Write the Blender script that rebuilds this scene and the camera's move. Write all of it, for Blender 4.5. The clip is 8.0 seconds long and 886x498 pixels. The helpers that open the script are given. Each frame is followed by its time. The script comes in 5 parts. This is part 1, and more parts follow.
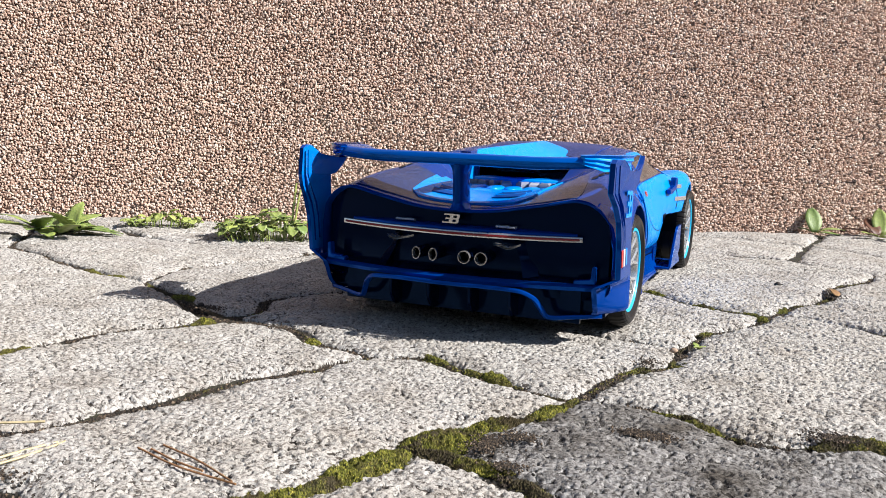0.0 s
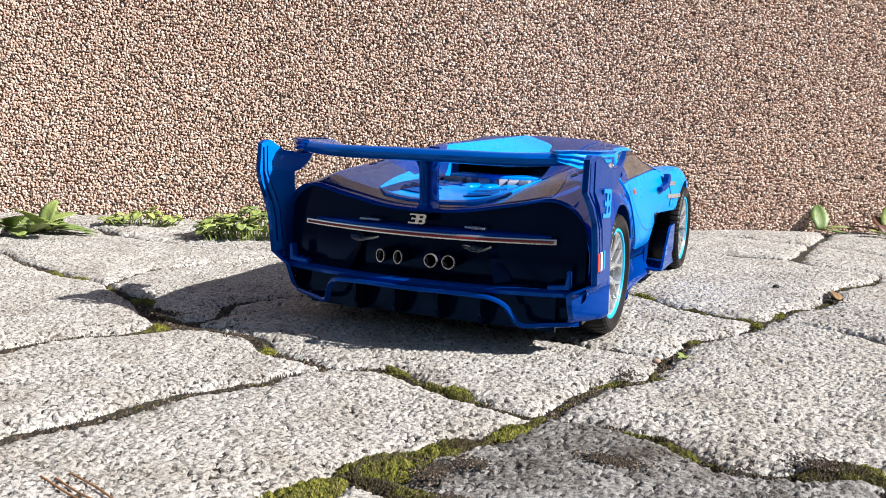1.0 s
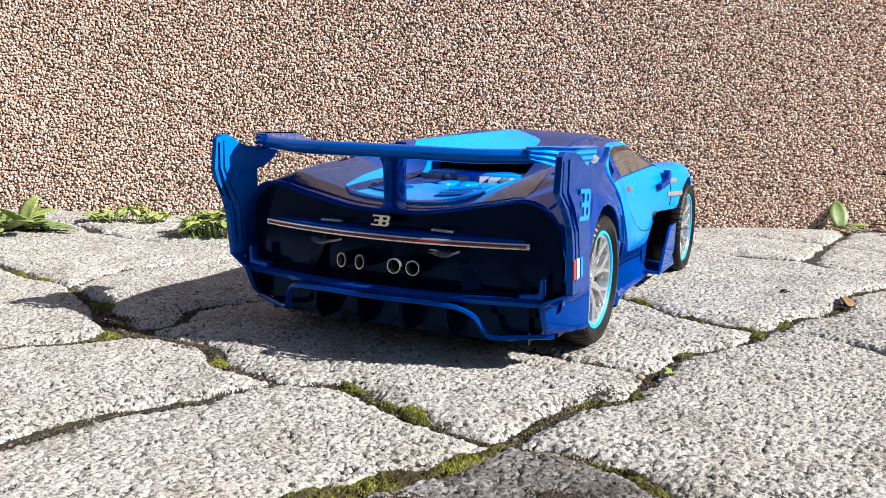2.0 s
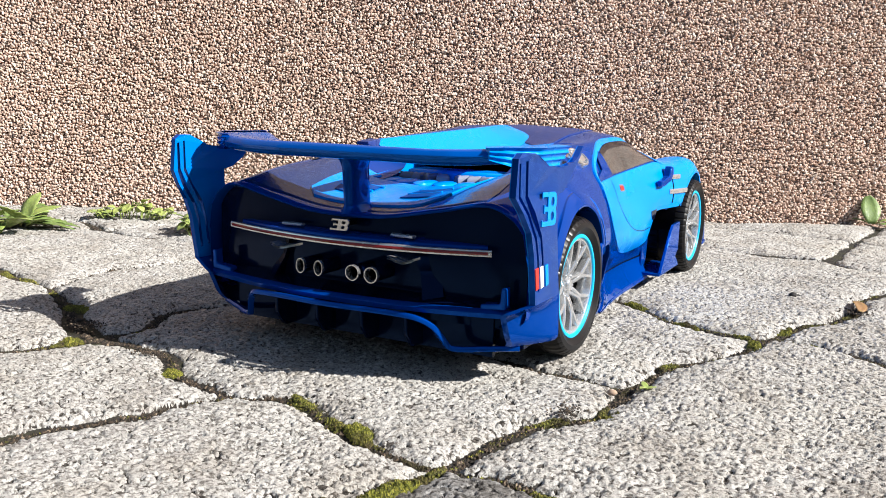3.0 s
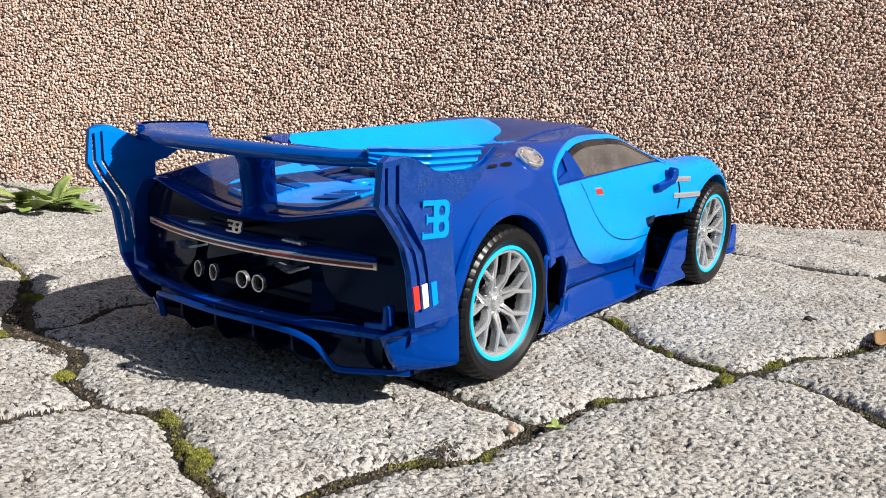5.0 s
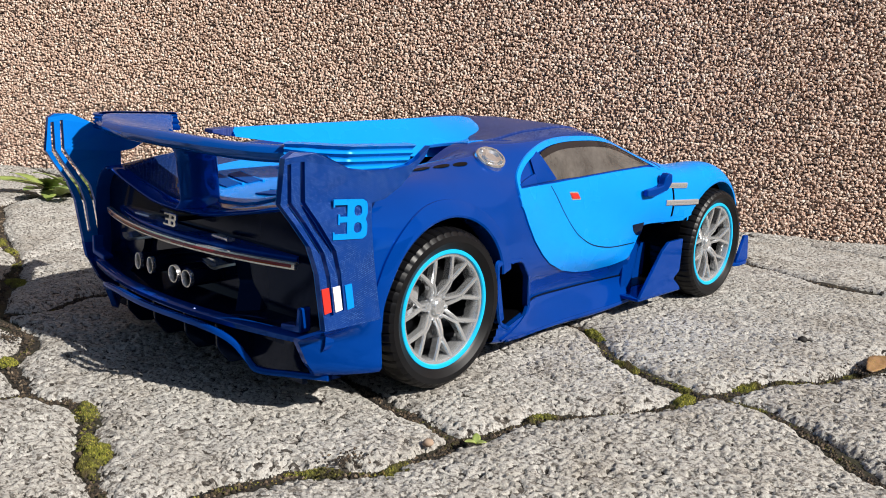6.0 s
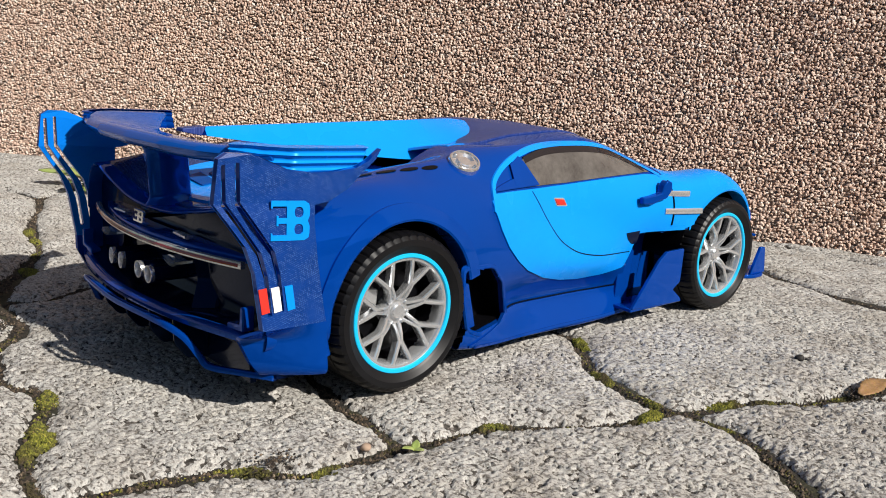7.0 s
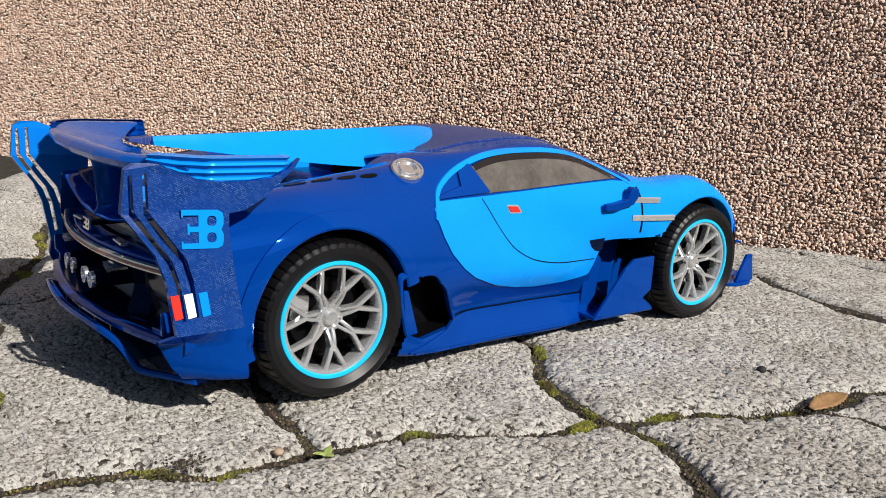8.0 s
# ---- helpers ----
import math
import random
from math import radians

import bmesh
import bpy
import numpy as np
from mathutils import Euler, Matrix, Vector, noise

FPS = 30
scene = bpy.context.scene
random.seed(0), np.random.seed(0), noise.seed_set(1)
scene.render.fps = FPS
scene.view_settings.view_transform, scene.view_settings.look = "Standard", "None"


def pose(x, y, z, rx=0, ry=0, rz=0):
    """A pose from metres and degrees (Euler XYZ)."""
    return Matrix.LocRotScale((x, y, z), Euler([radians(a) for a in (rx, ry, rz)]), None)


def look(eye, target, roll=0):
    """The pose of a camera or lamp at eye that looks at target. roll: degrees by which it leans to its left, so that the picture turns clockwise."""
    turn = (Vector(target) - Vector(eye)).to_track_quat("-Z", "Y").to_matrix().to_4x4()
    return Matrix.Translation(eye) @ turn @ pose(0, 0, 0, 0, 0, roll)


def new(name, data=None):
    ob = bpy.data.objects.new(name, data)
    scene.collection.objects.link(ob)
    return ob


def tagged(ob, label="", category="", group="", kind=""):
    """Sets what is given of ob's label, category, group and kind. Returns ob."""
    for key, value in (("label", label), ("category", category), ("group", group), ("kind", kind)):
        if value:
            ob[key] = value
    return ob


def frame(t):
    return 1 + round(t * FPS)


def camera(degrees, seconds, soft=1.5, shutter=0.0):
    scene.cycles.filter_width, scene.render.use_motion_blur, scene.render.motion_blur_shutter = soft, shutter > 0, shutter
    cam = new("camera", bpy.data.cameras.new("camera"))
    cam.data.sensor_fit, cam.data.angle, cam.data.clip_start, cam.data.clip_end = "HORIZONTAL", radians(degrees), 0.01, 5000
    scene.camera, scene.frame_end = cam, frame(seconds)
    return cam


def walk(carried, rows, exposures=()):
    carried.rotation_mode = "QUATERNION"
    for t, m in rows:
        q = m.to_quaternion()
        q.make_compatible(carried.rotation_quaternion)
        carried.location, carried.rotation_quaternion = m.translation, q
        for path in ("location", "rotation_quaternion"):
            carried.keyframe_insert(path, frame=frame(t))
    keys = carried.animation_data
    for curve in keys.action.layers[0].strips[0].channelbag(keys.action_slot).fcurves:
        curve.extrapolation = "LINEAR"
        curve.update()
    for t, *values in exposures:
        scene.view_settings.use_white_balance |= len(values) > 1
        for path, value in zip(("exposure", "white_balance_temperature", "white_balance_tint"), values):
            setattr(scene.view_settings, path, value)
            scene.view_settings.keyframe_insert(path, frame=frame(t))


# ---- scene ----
cam = camera(53.9, 8.0, soft=0.95)
METRES = 0.33
START = pose(0.14695, -0.41807, 0.09523, 0.43, 0.687, 22.736)
ROWS = [
    (0.0, 0.0, 0.0, 0.0, 0.4, -8.86, -2.59),
    (0.5, 0.0263, 0.0371, 0.0008, 0.74, -8.95, -2.55),
    (1.0, 0.0592, 0.081, -0.0007, 1.24, -9.2, -2.46),
    (1.5, 0.0907, 0.1299, -0.0012, 1.96, -9.46, -2.46),
    (3.0, 0.218, 0.2365, 0.0142, 6.04, -10.6, -1.86),
    (3.5, 0.2697, 0.2618, 0.0183, 8.32, -11.05, -1.55),
    (4.0, 0.3165, 0.297, 0.0217, 10.39, -11.45, -1.56),
    (4.5, 0.3737, 0.336, 0.027, 12.43, -11.77, -1.88),
    (6.0, 0.5604, 0.4573, 0.0341, 20.62, -12.37, -3.27),
    (6.5, 0.6195, 0.4843, 0.0323, 23.15, -12.54, -3.68),
    (7.0, 0.6669, 0.5131, 0.0439, 26.14, -12.71, -3.78),
    (7.5, 0.7294, 0.544, 0.0544, 28.43, -12.91, -3.52),
    (8.0, 0.7927, 0.5772, 0.0594, 30.78, -12.87, -3.0),
]
walk(cam, [(t, START @ pose(METRES * x, METRES * y, METRES * z, 90 + pitch, roll, yaw)) for t, x, y, z, yaw, pitch, roll in ROWS],
     exposures=[(0.0, 0.88, 6500, 11), (1.5, 0.98, 6500, 10), (3.5, 0.96, 6500, 9), (4.5, 0.88, 6520, 9), (6.0, 0.42, 6720, 9), (8.0, 0.36, 6760, 9)])

# ---- light ----
SUN_DIR = Vector((0.805, 0.09, 0.585)).normalized()
world = bpy.data.worlds.new("sky")
scene.world = world
world.use_nodes = True
wn = world.node_tree
sky = wn.nodes.new("ShaderNodeTexSky")
sky.sky_type = "NISHITA"
sky.sun_disc = False
sky.sun_elevation = math.asin(SUN_DIR.z)
sky.sun_rotation = math.atan2(SUN_DIR.x, SUN_DIR.y)
sky.air_density, sky.dust_density = 1.0, 0.6
wn.links.new(sky.outputs[0], wn.nodes["Background"].inputs[0])
wn.nodes["Background"].inputs[1].default_value = 0.062
sun = bpy.data.lights.new("sun", "SUN")
sun.energy, sun.angle, sun.color = 5.0, radians(0.5), (1.0, 0.965, 0.925)
new("sun", sun).matrix_world = look(SUN_DIR * 5, (0, 0, 0))

# ---- materials ----


def material(name, rough=0.5, metal=0.0, colour=(0.5, 0.5, 0.5)):
    m = bpy.data.materials.new(name)
    m.use_nodes = True
    b = m.node_tree.nodes["Principled BSDF"]
    b.inputs["Base Color"].default_value = (*colour, 1)
    b.inputs["Roughness"].default_value = rough
    b.inputs["Metallic"].default_value = metal
    return m, m.node_tree, b


def node(nt, kind, **values):
    n = nt.nodes.new(kind)
    for key, value in values.items():
        n.inputs[key.replace("_", " ")].default_value = value
    return n


def coords(nt):
    return nt.nodes.new("ShaderNodeTexCoord").outputs["Object"]


def ramp(nt, source, stops):
    r = nt.nodes.new("ShaderNodeValToRGB")
    while len(r.color_ramp.elements) < len(stops):
        r.color_ramp.elements.new(0.5)
    for e, (at, c) in zip(r.color_ramp.elements, stops):
        e.position = at
        e.color = (*c, 1) if len(c) == 3 else c
    nt.links.new(source, r.inputs[0])
    return r.outputs[0]


def grey(v):
    return (v, v, v)


def mix(nt, kind, fac, a, b):
    n = nt.nodes.new("ShaderNodeMix")
    n.data_type, n.blend_type = "RGBA", kind
    for socket, value in ((n.inputs["Factor"], fac), (n.inputs["A"], a), (n.inputs["B"], b)):
        if isinstance(value, bpy.types.NodeSocket):
            nt.links.new(value, socket)
        elif isinstance(value, (int, float)):
            socket.default_value = value
        else:
            socket.default_value = (*value, 1)
    return n.outputs["Result"]


def noise_tex(nt, scale, detail=4, rough=0.55, vector=None):
    n = node(nt, "ShaderNodeTexNoise", Scale=scale, Detail=detail, Roughness=rough)
    nt.links.new(vector or coords(nt), n.inputs["Vector"])
    return n.outputs["Fac"]


def bump(nt, b, height, strength, distance, base=None):
    n = node(nt, "ShaderNodeBump", Strength=strength, Distance=distance)
    nt.links.new(height, n.inputs["Height"])
    if base:
        nt.links.new(base, n.inputs["Normal"])
    nt.links.new(n.outputs[0], b.inputs["Normal"])
    return n.outputs[0]


def plastic(name, colour, rough=0.25, coat=0.0, flake=0.0, gloss=0.4, sheen=(1, 1, 1)):
    """Moulded and painted plastic: slightly mottled, with dust and fine ripple."""
    m, nt, b = material(name, rough, 0.0, colour)
    big = noise_tex(nt, 40, 3)
    fine = noise_tex(nt, 900, 3)
    c = mix(nt, "MULTIPLY", 0.35, colour, ramp(nt, big, [(0.25, grey(0.72)), (0.75, grey(1.0))]))
    dust = ramp(nt, fine, [(0.63, grey(0)), (0.76, grey(1))])
    dust_amount = nt.nodes.new("ShaderNodeMath")
    dust_amount.operation = "MULTIPLY"
    nt.links.new(dust, dust_amount.inputs[0])
    dust_amount.inputs[1].default_value = 0.015 + flake
    c = mix(nt, "MIX", dust_amount.outputs[0], c, (0.35, 0.37, 0.42))
    nt.links.new(c, b.inputs["Base Color"])
    r = ramp(nt, big, [(0.3, grey(rough * 0.75)), (0.7, grey(rough * 1.35))])
    nt.links.new(r, b.inputs["Roughness"])
    b.inputs["Coat Weight"].default_value = coat
    b.inputs["Coat Roughness"].default_value = 0.05
    b.inputs["Specular IOR Level"].default_value = gloss
    b.inputs["Specular Tint"].default_value = (*sheen, 1)
    bump(nt, b, noise_tex(nt, 90, 2), 0.03, 0.0005)
    return m


def carbon(name, colour, glint, shine, across, up, tilt=0.5):
    """Woven carbon-look film: rows of small diagonal threads under a clear coat, their glints painted as pale base
    colour.
    """
    m, nt, b = material(name, 0.38, 0.0, colour)
    axes = nt.nodes.new("ShaderNodeSeparateXYZ")
    nt.links.new(coords(nt), axes.inputs[0])
    flat = nt.nodes.new("ShaderNodeCombineXYZ")
    nt.links.new(axes.outputs[across], flat.inputs[0])
    nt.links.new(axes.outputs[up], flat.inputs[1])
    turn = nt.nodes.new("ShaderNodeMapping")
    turn.inputs["Rotation"].default_value = (0, 0, tilt)
    nt.links.new(flat.outputs[0], turn.inputs[0])
    weave = node(nt, "ShaderNodeTexBrick", Scale=1.0, Color1=(*colour, 1), Color2=(*glint, 1), Mortar=(*[q * 0.6 for q in colour], 1),
                 Mortar_Size=0.00012, Mortar_Smooth=0.3, Bias=-0.25, Brick_Width=0.00085, Row_Height=0.00048)
    nt.links.new(turn.outputs[0], weave.inputs["Vector"])
    patch = ramp(nt, noise_tex(nt, 130, 4), [(0.35, grey(0.15)), (0.65, grey(1))])
    c = mix(nt, "MIX", patch, colour, weave.outputs["Color"])
    nt.links.new(c, b.inputs["Base Color"])
    b.inputs["Coat Weight"].default_value = shine
    b.inputs["Specular IOR Level"].default_value = 0.15
    b.inputs["Coat Roughness"].default_value = 0.08
    bump(nt, b, weave.outputs["Fac"], 0.1, 0.0002)
    return m


DARK_BLUE = plastic("dark blue paint", (0.0, 0.048, 0.31), 0.045, 0.0, -0.012, 0.5, (0.12, 0.5, 1.0))
DARK_BLUE.node_tree.nodes["Principled BSDF"].inputs["Metallic"].default_value = 0.3
LIGHT_BLUE = plastic("light blue paint", (0.0, 0.24, 0.77), 0.25, 0.0, 0.0, 0.2, (0.2, 0.65, 1.0))
MID_BLUE = plastic("mid blue paint", (0.0, 0.15, 0.58), 0.2, 0.0, 0.0, 0.25, (0.22, 0.55, 1.0))
CARBON_BLUE = carbon("blue carbon weave film", (0.001, 0.034, 0.20), (0.075, 0.165, 0.44), 0.15, "Y", "Z")
DECK_FILM = carbon("glossy smoky weave film", (0.010, 0.030, 0.12), (0.08, 0.14, 0.32), 0.0, "X", "Y")
_b = DECK_FILM.node_tree.nodes["Principled BSDF"]
_b.inputs["Roughness"].default_value = 0.08
_b.inputs["Specular IOR Level"].default_value = 0.5
_b.inputs["Specular Tint"].default_value = (0.25, 0.52, 1.0, 1)
CARBON_ROOF = carbon("smoky carbon weave film", (0.022, 0.042, 0.165), (0.17, 0.20, 0.42), 0.0, "X", "Y")
BLACK = plastic("black plastic", (0.003, 0.003, 0.004), 0.3, 0.0, 0.0, 0.1)
NAVY_GLOSS = plastic("blackish blue gloss plastic", (0.0012, 0.004, 0.020), 0.10, 0.0, -0.013, 0.22, (0.15, 0.4, 1.0))
SLOT_SHADE_BLUE = plastic("shaded slot blue", (0.0, 0.055, 0.25), 0.5, 0.0, -0.01, 0.1)
WING_BLUE = plastic("wing blue paint", (0.0, 0.095, 0.46), 0.08, 0.0, -0.012, 0.45, (0.08, 0.42, 1.0))
WING_BLUE.node_tree.nodes["Principled BSDF"].inputs["Metallic"].default_value = 0.25
GLOSS_BLACK = plastic("glossy black plastic", (0.006, 0.006, 0.009), 0.12, 0.4)
RUBBER = plastic("tyre rubber", (0.005, 0.005, 0.006), 0.38, 0.0, -0.005, 0.25)
SILVER = plastic("silver painted plastic", (0.66, 0.67, 0.68), 0.22, 0.3)
SILVER.node_tree.nodes["Principled BSDF"].inputs["Metallic"].default_value = 0.75
CHROME = plastic("chrome", (0.82, 0.82, 0.83), 0.16)
CHROME.node_tree.nodes["Principled BSDF"].inputs["Metallic"].default_value = 0.9
PALE_SILVER = plastic("pale silver plastic", (0.66, 0.67, 0.69), 0.22, 0.3)
PALE_SILVER.node_tree.nodes["Principled BSDF"].inputs["Metallic"].default_value = 0.25
RIM_BLUE = plastic("cyan rim paint", (0.0, 0.42, 0.75), 0.35)
RED = plastic("red paint", (0.62, 0.03, 0.02), 0.3)
TAIL_RED = plastic("dark red lens", (0.20, 0.008, 0.008), 0.15, 0.4)
WHITE = plastic("white paint", (0.8, 0.8, 0.8), 0.35)
ENGINE_GREY = plastic("grey engine plastic", (0.20, 0.22, 0.27), 0.35)
LAMP_RED = plastic("red lens", (0.5, 0.02, 0.015), 0.15, 0.5)
GLASS, _nt, _b = material("smoked clear plastic window", 0.06, 0.0, (0.30, 0.30, 0.29))
_b.inputs["Coat Weight"].default_value = 1.0
_nt.links.new(ramp(_nt, noise_tex(_nt, 60, 6, 0.7), [(0.3, (0.025, 0.023, 0.022)), (0.5, (0.075, 0.07, 0.065)), (0.7, (0.125, 0.117, 0.108))]), _b.inputs["Base Color"])

# ---- toy car, in millimetres: x to its right, y ahead from the rear axle, z up ----
MM = 0.001
SECTIONS = {  # half sections from the sill up and over to the centre line
    -52: [(60, 20), (70, 23), (71, 33), (71, 44), (68, 56), (57, 63), (38, 60), (18, 56.5), (0, 55.5)],
    -25: [(60, 20), (71, 23), (72, 34), (72, 46), (69, 59), (57, 67.6), (41, 66), (20, 60.5), (0, 59)],
    0: [(60, 18), (71, 21), (72.5, 36), (72.5, 50), (69, 61), (59, 69), (44, 70.5), (25, 62.5), (0, 60)],
    25: [(62, 9.5), (70, 10.5), (71, 24), (71, 42), (68, 57), (60, 68), (47.5, 74.2), (28, 66), (0, 62)],
    43: [(60, 6.5), (67, 7.5), (66, 20), (68.8, 38), (66, 56), (59, 67), (49.5, 76), (33, 77), (0, 71)],
    62: [(55, 5), (63.5, 6.2), (59.6, 18.6), (66, 35), (62.5, 54), (58.5, 64.5), (51, 77), (38, 78.4), (0, 73.5)],
    85: [(53, 4.2), (61.5, 5.2), (56.4, 18), (64, 33), (60, 52), (57.5, 62), (50.5, 77), (38, 81), (0, 83)],
    115: [(52, 3.6), (60.5, 4.6), (55.8, 17.2), (63.2, 30), (62, 48), (59, 62), (50, 77.5), (36, 82), (0, 83.5)],
    140: [(54, 5), (63, 7), (60, 16), (61, 30), (65, 50), (60, 64), (49, 72.5), (36, 76), (0, 78)],
    165: [(58, 6), (68, 9), (68, 22), (69, 38), (69, 52), (65, 62.5), (54, 66), (36, 65), (0, 64)],
    194: [(58, 8), (69, 12), (70, 28), (70, 46), (70, 58), (66, 65), (55, 66), (32, 60), (0, 58)],
    222: [(50, 10), (64, 14), (66.5, 24), (66.5, 36), (66, 45), (62, 52.5), (52, 55), (30, 52), (0, 50)],
    245: [(34, 12), (46, 15), (49, 24), (49, 32), (47, 38), (43, 42), (36, 44), (20, 43), (0, 42)],
    260: [(14, 13), (24, 16), (28, 22), (28, 27), (26, 31), (23, 33), (18, 34), (10, 34.5), (0, 34)],
}


def spline(keys, values, at):
    """Catmull-Rom through values (rows) at keys, read at the places at."""
    keys, values, at = np.asarray(keys, float), np.asarray(values, float), np.atleast_1d(np.asarray(at, float))
    slope = np.empty_like(values)
    slope[1:-1] = (values[2:] - values[:-2]) / (keys[2:] - keys[:-2]).reshape(-1, *([1] * (values.ndim - 1)))
    slope[0] = (values[1] - values[0]) / (keys[1] - keys[0])
    slope[-1] = (values[-1] - values[-2]) / (keys[-1] - keys[-2])
    i = np.clip(np.searchsorted(keys, at, side="right") - 1, 0, len(keys) - 2)
    h = (keys[i + 1] - keys[i]).reshape(-1, *([1] * (values.ndim - 1)))
    u = (at - keys[i]).reshape(h.shape) / h
    return ((2 * u**3 - 3 * u**2 + 1) * values[i] + (u**3 - 2 * u**2 + u) * h * slope[i]
            + (3 * u**2 - 2 * u**3) * values[i + 1] + (u**3 - u**2) * h * slope[i + 1])


STATIONS = sorted(SECTIONS)
SECTION_ROWS = np.array([SECTIONS[y] for y in STATIONS], float)
ROUND = np.linspace(0, SECTION_ROWS.shape[1] - 1, 73)


def section(y):
    """The half section of the shell at y: points (x, z) from the sill to the centre line."""
    rows = spline(STATIONS, SECTION_ROWS, np.clip(y, -52, 260))[0]
    return spline(np.arange(len(rows)), rows, ROUND)


SECTION_CACHE = {}


def cached_section(y):
    key = round(float(y) * 4)
    if key not in SECTION_CACHE:
        SECTION_CACHE[key] = section(key / 4)
    return SECTION_CACHE[key]


def side_x(y, z):
    """How far out the shell's side lies at y and height z."""
    lo = math.floor(y * 4) / 4
    found = []
    for yy in (lo, lo + 0.25):
        s = cached_section(yy)
        top = int(np.argmax(s[:, 1]))
        found.append(np.interp(z, np.maximum.accumulate(s[8:top + 1, 1]), s[8:top + 1, 0]))
    f = (y - lo) * 4
    return float(found[0] * (1 - f) + found[1] * f)


def top_z(x, y):
    """The height of the shell's upper side at x, y."""
    s = cached_section(y)[32:]
    return float(np.interp(abs(x), s[::-1, 0], s[::-1, 1]))


# ---- building helpers ----
def mesh_of(name, verts, faces, mats, smooth=True, sharp=32, unit=MM):
    me = bpy.data.meshes.new(name)
    me.from_pydata([(v[0] * unit, v[1] * unit, v[2] * unit) for v in verts], [], faces)
    for m in mats if isinstance(mats, (list, tuple)) else [mats]:
        me.materials.append(m)
    if smooth:
        me.polygons.foreach_set("use_smooth", [True] * len(me.polygons))
        me.set_sharp_from_angle(angle=radians(sharp))
    me.update()
    return me


def part(name, verts, faces, mats, parent=None, label="", smooth=True, sharp=32, bevel=0.0):
    ob = new(name, mesh_of(name, verts, faces, mats, smooth, sharp))
    ob.parent = parent
    if label:
        tagged(ob, label)
    if bevel:
        mod = ob.modifiers.new("edge", "BEVEL")
        mod.width, mod.segments, mod.limit_method, mod.angle_limit = bevel * MM, 2, "ANGLE", radians(50)
    return ob


def grid(nu, nv, f, closed_u=False):
    """Vertices f(i, j) and the quads between them."""
    verts = [f(i, j) for i in range(nu) for j in range(nv)]
    faces = []
    for i in range(nu if closed_u else nu - 1):
        a, b = i * nv, ((i + 1) % nu) * nv
        for j in range(nv - 1):
            faces.append((a + j, b + j, b + j + 1, a + j + 1))
    return verts, faces


def join(*pieces):
    verts, faces = [], []
    for v, f in pieces:
        n = len(verts)
        verts += list(v)
        faces += [tuple(i + n for i in face) for face in f]
    return verts, faces


def mirror(piece, sign):
    v, f = piece
    return ([(sign * x, y, z) for x, y, z in v], f if sign > 0 else [tuple(reversed(face)) for face in f])


def plate(outline, thick, place, holes=()):
    """A flat cut-out with holes: place(a, b, d) sets the outline's plane, d runs from 0 to thick."""
    bm = bmesh.new()
    for loop in (outline, *holes):
        vs = [bm.verts.new((a, b, 0)) for a, b in loop]
        for p, q in zip(vs, vs[1:] + vs[:1]):
            bm.edges.new((p, q))
    bmesh.ops.triangle_fill(bm, edges=bm.edges[:], use_beauty=True, use_dissolve=False, normal=(0, 0, 1))
    bm.normal_update()
    for f in bm.faces:
        if f.normal.z < 0:
            f.normal_flip()
    bmesh.ops.dissolve_limit(bm, angle_limit=0.01, verts=[], edges=[e for e in bm.edges if len(e.link_faces) == 2])
    top = bmesh.ops.extrude_face_region(bm, geom=bm.faces[:])
    for v in top["geom"]:
        if isinstance(v, bmesh.types.BMVert):
            v.co.z = thick
    bmesh.ops.recalc_face_normals(bm, faces=bm.faces[:])
    bm.verts.index_update()
    verts = [tuple(place(*v.co)) for v in bm.verts]
    faces = [tuple(v.index for v in f.verts) for f in bm.faces]
    bm.free()
    a, b, c = (Vector(place(1, 0, 0)) - Vector(place(0, 0, 0)), Vector(place(0, 1, 0)) - Vector(place(0, 0, 0)),
               Vector(place(0, 0, 1)) - Vector(place(0, 0, 0)))
    if a.cross(b).dot(c) < 0:
        faces = [tuple(reversed(f)) for f in faces]
    return verts, faces


def rounded(points, radius, steps=4):
    """The closed outline with its corners rounded."""
    out = []
    n = len(points)
    for i in range(n):
        p, a, b = (Vector(points[k % n]) for k in (i, i - 1, i + 1))
        ra, rb = min(radius, (a - p).length * 0.45), min(radius, (b - p).length * 0.45)
        s, e = p + (a - p).normalized() * ra, p + (b - p).normalized() * rb
        for k in range(steps + 1):
            u = k / steps
            q = s * (1 - u) ** 2 + p * 2 * u * (1 - u) + e * u * u
            out.append((q.x, q.y))
    return out


def smooth_path(points, n):
    points = np.array(points, float)
    key = np.concatenate([[0], np.cumsum(np.linalg.norm(np.diff(points, axis=0), axis=1))])
    return spline(key, points, np.linspace(0, key[-1], n))


def tube(path, profile, up=(0, 0, 1)):
    """Sweeps a closed profile [(across, upward)] along the path; ends closed."""
    path = [Vector(p) for p in path]
    up = Vector(up)
    rings = []
    for i, p in enumerate(path):
        d = (path[min(i + 1, len(path) - 1)] - path[max(i - 1, 0)]).normalized()
        side = d.cross(up).normalized()
        top = side.cross(d)
        rings.append([tuple(p + side * a + top * b) for a, b in profile])
    m = len(profile)
    verts = [v for r in rings for v in r]
    faces = [(i * m + j, i * m + (j + 1) % m, (i + 1) * m + (j + 1) % m, (i + 1) * m + j) for i in range(len(rings) - 1) for j in range(m)]
    faces += [tuple(range(m))[::-1], tuple(range((len(rings) - 1) * m, len(rings) * m))]
    return verts, faces


def oval(a, b, n=12, turn=0.0):
    return [(a * math.cos(k * math.tau / n + turn), b * math.sin(k * math.tau / n + turn)) for k in range(n)]


